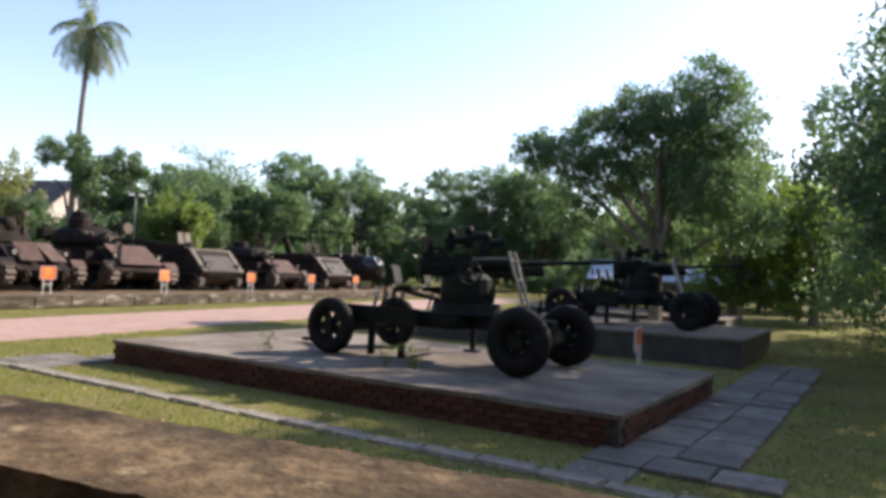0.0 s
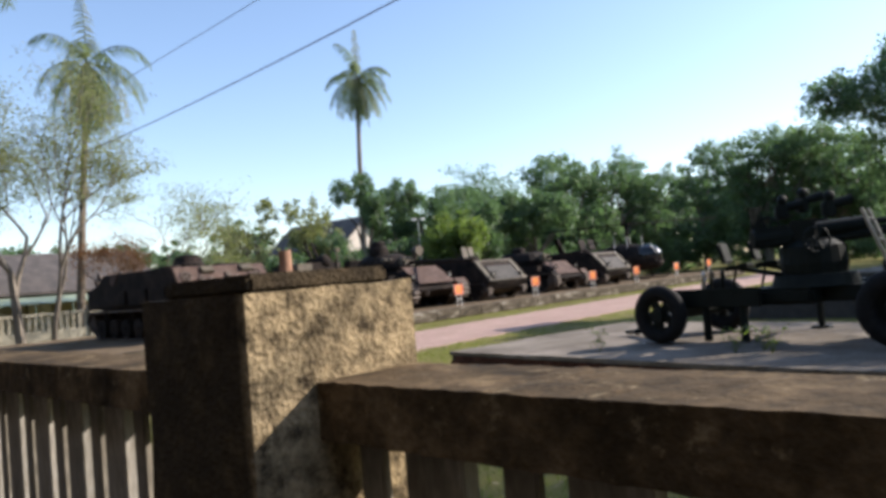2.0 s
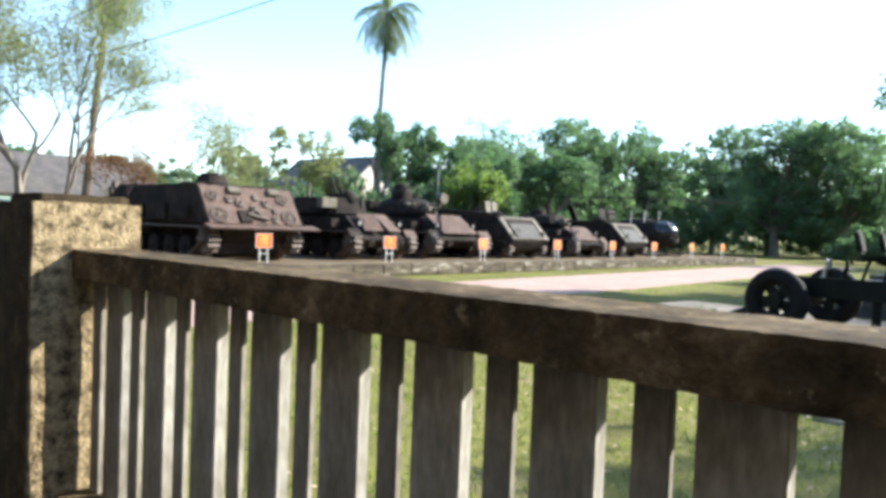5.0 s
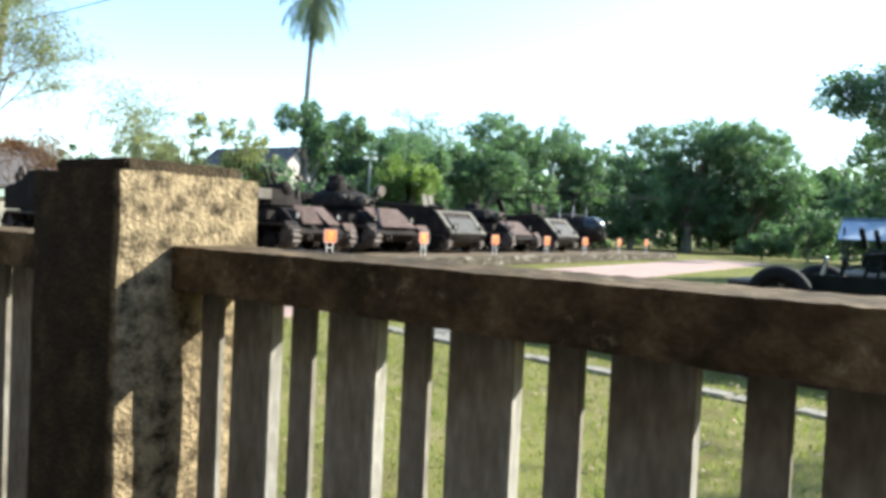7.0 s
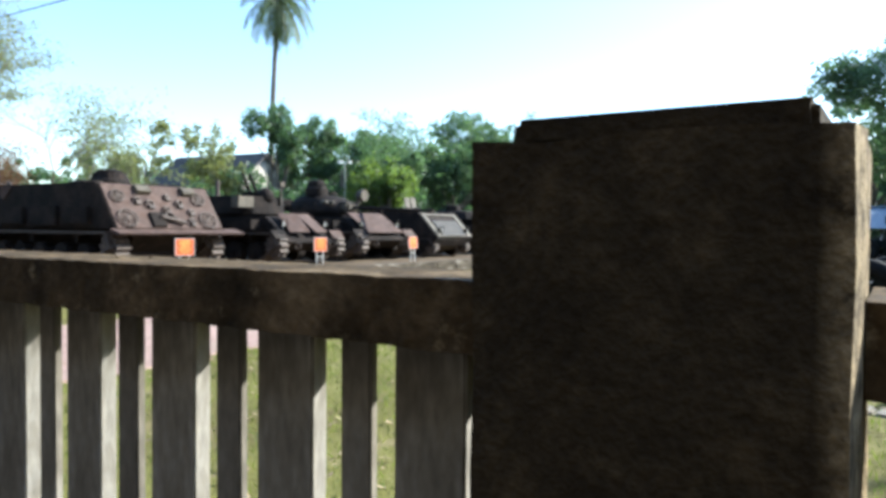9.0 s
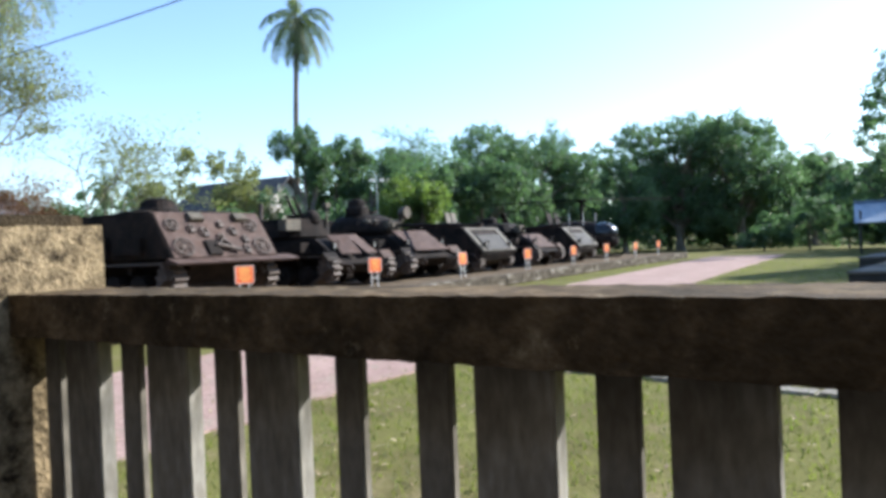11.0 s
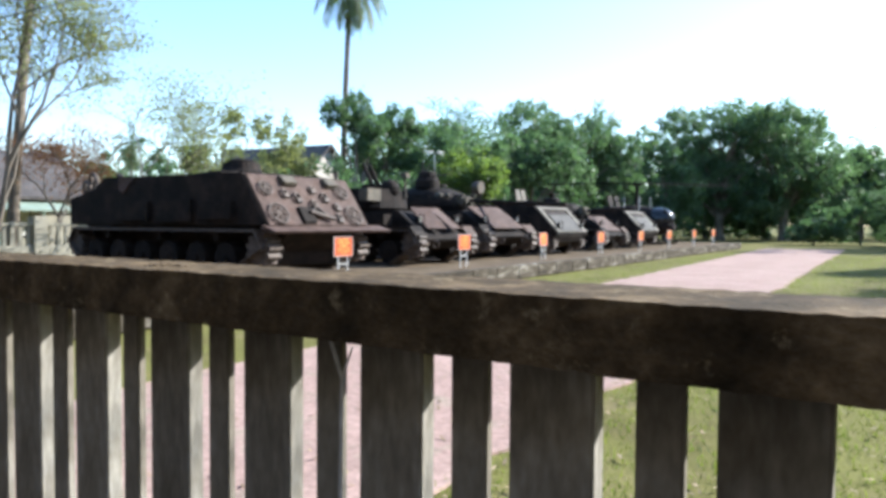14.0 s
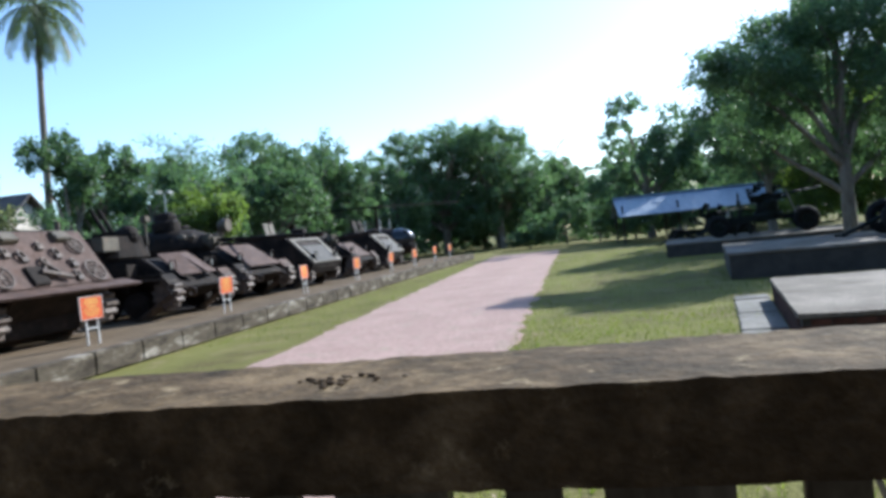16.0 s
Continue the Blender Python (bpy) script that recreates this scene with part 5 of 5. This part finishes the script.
def side_fence():
    f = root("boundary_balustrade", pose(-33.6, 2.0, 0), "pale concrete boundary balustrade with square pillars", "fence")
    part("rail", box(bmesh.new(), (0, 8, 1.42), (0.2, 16, 0.12), (0, 0, 0), 0.01), M_WALL, f)
    part("plinth", box(bmesh.new(), (0, 8, 0.35), (0.26, 16, 0.7), (0, 0, 0), 0.01), M_WALL, f)
    for k in range(5):
        part("pillar", box(bmesh.new(), (0, 0.9 + 4 * k, 0.85), (0.45, 0.45, 1.7), (0, 0, 0), 0.02), M_WALL, f)
    me = None
    for k in range(62):
        if me is None:
            o = part("baluster", box(bmesh.new(), (0, 0, 1.03), (0.1, 0.13, 0.68), (0, 0, 0), 0.01), M_WALL, f)
            me = o.data
        else:
            o = new("baluster", me)
            o.parent = f
        o.location = (0, 0.15 + 0.255 * k, 0)


side_fence()

# open shed with a sheet roof beyond the guns
shed = root("open_shed", pose(-4.6, 50.0, 0, 0, 0, 6), "low open shed with blue-grey sheet roof", "shed")
for s in (-1, 1):
    part("roof", box(bmesh.new(), (0, s * 1.6, 2.45), (11.0, 3.9, 0.05), (-s * 20, 0, 0), 0.01), M_SHED, shed, "blue-grey corrugated roof sheet")
for x in (-5.2, -1.8, 1.8, 5.2):
    for y in (-2.8, 2.8):
        part("post", tube(bmesh.new(), (x, y, 0), (x, y, 2.5), 0.06, seg=8), M_DARK, shed)

# lamp post behind the tanks
lp = root("lamp_post", pose(-28.2, 26.4, 0), "thin grey lamp post with two heads", "lamp post")
part("pole", tube(bmesh.new(), (0, 0, 0), (0, 0, 4.8), 0.05, 0.035, 10), M_STEEL, lp)
for s in (-1, 1):
    hd = box(bmesh.new(), (s * 0.1, s * 0.22, 4.85), (0.16, 0.34, 0.14), (0, 0, 0), 0.03)
    part("lamp_head", hd, M_STEEL, lp)


# ---- cables ----
def cable(points, r, label):
    c = bpy.data.curves.new("cable", "CURVE")
    c.dimensions, c.bevel_depth, c.bevel_resolution = "3D", r, 2
    for a, b, sag in points:
        s = c.splines.new("POLY")
        a, b = Vector(a), Vector(b)
        s.points.add(24)
        for i in range(25):
            t = i / 24
            q = a.lerp(b, t) - Vector((0, 0, sag * 4 * t * (1 - t)))
            s.points[i].co = (*q, 1)
    tmp = new("cable", c)
    me = bpy.data.meshes.new_from_object(tmp)
    bpy.data.objects.remove(tmp)
    ob = new("cable", me)
    me.materials.clear()
    me.materials.append(M_CABLE)
    return tagged(ob, label, "cable", "overhead cables")


cable([((-40, 8.0, 7.15), (6, 8.0, 7.15), 0.87), ((-86, 8.0, 7.15), (-40, 8.0, 7.15), 0.87), ((6, 8.0, 7.15), (52, 8.0, 7.15), 0.87)], 0.013, "twisted black overhead cable")
cable([((-70, 8.0, 8.6), (14, 8.0, 8.2), 0.6)], 0.008, "thin black overhead cable")

# behind the walker: unseen wall, added to keep skylight off the fence front
wall_back = tagged(part("unseen_shade_wall", box(bmesh.new(), (-4, -4.6, 4.5), (70, 0.3, 9.0)), M_SHADE_WALL), "tall plain unseen wall added to shade the fence front", "wall", kind="structure")
# unseen ground, kept dark so that little light bounces onto the fence
tagged(ragged_strip("pavement", lambda y: -26, lambda y: 14, -4.4, -0.06, 8, 0.012, M_WALKWAY, 0.02, 8), "unseen walkway beside fence, darkened to cut bounced light", "pavement", kind="structure")

# ---- aprons, bricks, grass: small pieces last ----
apron = root("apron_paving", GP1, "worn grey stone slab paving round gun platform", "paving", kind="structure")
slab_me = mesh_of(box(bmesh.new(), (0, 0, 0), (0.553, 0.553, 0.07), (0, 0, 0), 0.012), "paving_slab", M_STONE)
rs = random.Random(9)


def lay(x, y):
    o = new("paving_slab", slab_me)
    o.parent = apron
    o.matrix_basis = pose(x + rs.uniform(-0.01, 0.01), y + rs.uniform(-0.01, 0.01), 0.0 + rs.uniform(-0.008, 0.012), rs.uniform(-0.8, 0.8), rs.uniform(-0.8, 0.8), rs.uniform(-1.2, 1.2) + 90 * rs.randint(0, 3))


for i in range(19):
    for j in range(2):
        if rs.random() > 0.12 and (i > 15 or i < 2):
            lay(-0.85 + 0.56 * i, -0.3 - 0.56 * j)
for j in range(18):
    for k in range(2):
        lay(8.26 + 0.56 * k, 0.3 + 0.56 * j)
for j in range(9):
    lay(-0.3, 0.3 + 0.56 * j)
for i in range(19):
    o = new("edging_stone", mesh_of(box(bmesh.new(), (0, 0, 0), (0.57, 0.24, 0.12), (0, 0, 0), 0.02), "edging_stone", M_EDGE)) if i == 0 else new("edging_stone", edge_me)
    edge_me = o.data
    o.parent = apron
    o.matrix_basis = pose(-1.3 + 0.58 * i, -1.22, -0.025 + rs.uniform(-0.012, 0.012), 0, rs.uniform(-1, 1), rs.uniform(-1.5, 1.5))

brick_me = mesh_of(box(bmesh.new(), (0, 0, 0), (0.205, 0.1, 0.064), (0, 0, 0), 0.004), "brick", M_BRICK)


def brick_wall(parent, length, depth, h, rows):
    r = random.Random(17)

    def put(m):
        o = new("brick", brick_me)
        o.parent = parent
        o.matrix_basis = m
    for k in range(rows):
        z = 0.03 + 0.076 * k
        off = 0.1 if k % 2 else 0.0
        n = int((length - 0.1) / 0.217)
        for i in range(n):
            put(pose(0.12 + off + 0.217 * i, 0.058 + r.uniform(-0.005, 0.005), z, 0, 0, r.uniform(-1, 1)))
        n = int((depth - 0.2) / 0.217)
        for i in range(n):
            put(pose(0.058, 0.22 + off + 0.217 * i, z, 0, 0, 90 + r.uniform(-1, 1)))
            put(pose(length - 0.058, 0.22 + off + 0.217 * i, z, 0, 0, 90 + r.uniform(-1, 1)))


brick_wall(gp1, 8.02, 4.5, GUN_TOP, 4)


def blades(name, n, area, size, seed, material, keep, label, lift=0.0):
    """Thin grass blades or flat leaves strewn over an area (x0, x1, y0, y1)."""
    g = np.random.default_rng(seed)
    P = np.stack([g.uniform(area[0], area[1], n), g.uniform(area[2], area[3], n), np.zeros(n)], 1)
    P = P[keep(P[:, 0], P[:, 1])]
    n = len(P)
    a = g.uniform(0, 2 * np.pi, n)
    side = np.stack([np.cos(a), np.sin(a), np.zeros(n)], 1)
    if lift:
        h = size * g.uniform(0.4, 1.4, (n, 1))
        tip = P + np.concatenate([g.normal(size=(n, 2)) * 0.45, np.ones((n, 1))], 1) * h
        v = np.stack([P - side * 0.006, P + side * 0.006, tip], 1).reshape(-1, 3)
        f = np.arange(3 * n).reshape(-1, 3)
    else:
        up = np.stack([-np.sin(a), np.cos(a), g.uniform(-0.4, 0.4, n)], 1)
        s = size * g.uniform(0.5, 1.3, (n, 1))
        P = P + np.array([0, 0, 0.03])
        v = np.stack([P - up * s, P + side * s * 0.4, P + up * s, P - side * s * 0.4], 1).reshape(-1, 3)
        f = np.arange(4 * n).reshape(-1, 4)
    return tagged(new(name, raw_mesh(name, v, f, material)), label, name, kind="stuff")


def off_path(x, y):
    u = (x + 7.15) * math.cos(radians(8.3)) - (y - 7.97) * math.sin(radians(8.3))
    w = (x + 7.15) * math.sin(radians(8.3)) + (y - 7.97) * math.cos(radians(8.3))
    on_gun = (u > -0.1) & (u < 9.2) & (w > -0.3) & (w < 4.7)
    return ~((x > -13.85 - 0.055 * y) & (x < -10.2 - 0.04 * y)) & ~on_gun


blades("grass", 60000, (-14, 5, 0.6, 12), 0.05, 3, M_BLADE, off_path, "short dry grass blades on lawn", 1.0)
blades("grass", 50000, (-17, 8, 12, 40), 0.055, 4, M_BLADE, off_path, "short grass blades on lawn", 1.0)
blades("leaf_litter", 2600, (-13, 4, 0.6, 9), 0.035, 5, M_LITTER, lambda x, y: x > -99, "scattered dry fallen leaves on grass")

for i, (x, y) in enumerate(((-2.55, 8.25), (-2.1, 8.2), (-2.3, 8.5), (-4.5, 8.3))):
    g = np.random.default_rng(80 + i)
    w = root("weed", pose(x, y, GUN_TOP), "small green weed growing from slab joint", "weed", "weeds")
    st = [[(Vector((0, 0, -0.01)), 0.004), (Vector((g.normal() * 0.05, g.normal() * 0.05, 0.12)), 0.003), (Vector((g.normal() * 0.1, g.normal() * 0.1, 0.26)), 0.002)] for _ in range(6)]
    part("stem", limb_mesh(st, 4), M_BLADE, w)
    c = np.concatenate([np.array([s[1][0], s[2][0]]) for s in st])
    lv = new("leaves", leaf_mesh("leaves", c[g.integers(0, len(c), 60)] + g.normal(size=(60, 3)) * 0.03, 0.05, g, M_LEAF_LIGHT))
    lv.parent = w

# odds and ends on the fence
tw = tagged(part("twig", limb_mesh([[(Vector((0, 0, -0.44)), 0.004), (Vector((0.008, 0.002, 0.0)), 0.004), (Vector((0.012, 0.004, 0.3)), 0.004), (Vector((-0.03, -0.004, 0.42)), 0.003)], [(Vector((0.012, 0.004, 0.3)), 0.003), (Vector((0.04, 0, 0.36)), 0.002)]], 5), M_WHITE), "dry pale twig leaning on fence slat", "twig")
tw.matrix_basis = pose(-8.89, 0.19, PLINTH + 0.44)
for i, (x, y, n) in enumerate(((-9.47, 0.24, 26), (-5.1, 0.28, 6))):
    g = random.Random(90 + i)
    bm = bmesh.new()
    for k in range(n):
        ball(bm, (g.gauss(0, 0.025), g.gauss(0, 0.02), 0.003), g.uniform(0.002, 0.0048), (1.4, 1.0, 0.6), 8)
    rb = tagged(part("rubble", bm, M_DIRT), "small heap of crumbled mortar on rail", "rubble")
    rb.matrix_basis = pose(x, y, RAIL_TOP)

# what stands further off is turned as one to fit the camera's view
YARD = pose(-0.27, -0.09, 0, 0, 0, -2.4)
SET_SQUARE = ("camera", "sun", "ground", "unseen_shade_wall", "pavement", "path", "fence_pillar", "fence_bay", "pipe_stub", "twig", "rubble", "cable",
              "notice_sign", "apron_paving", "grass", "leaf_litter", "weed")
for ob in list(scene.objects):
    if ob.parent is None and ob.name.split(".")[0] not in SET_SQUARE and ob not in (gp1, gun):
        ob.matrix_basis = YARD @ ob.matrix_basis
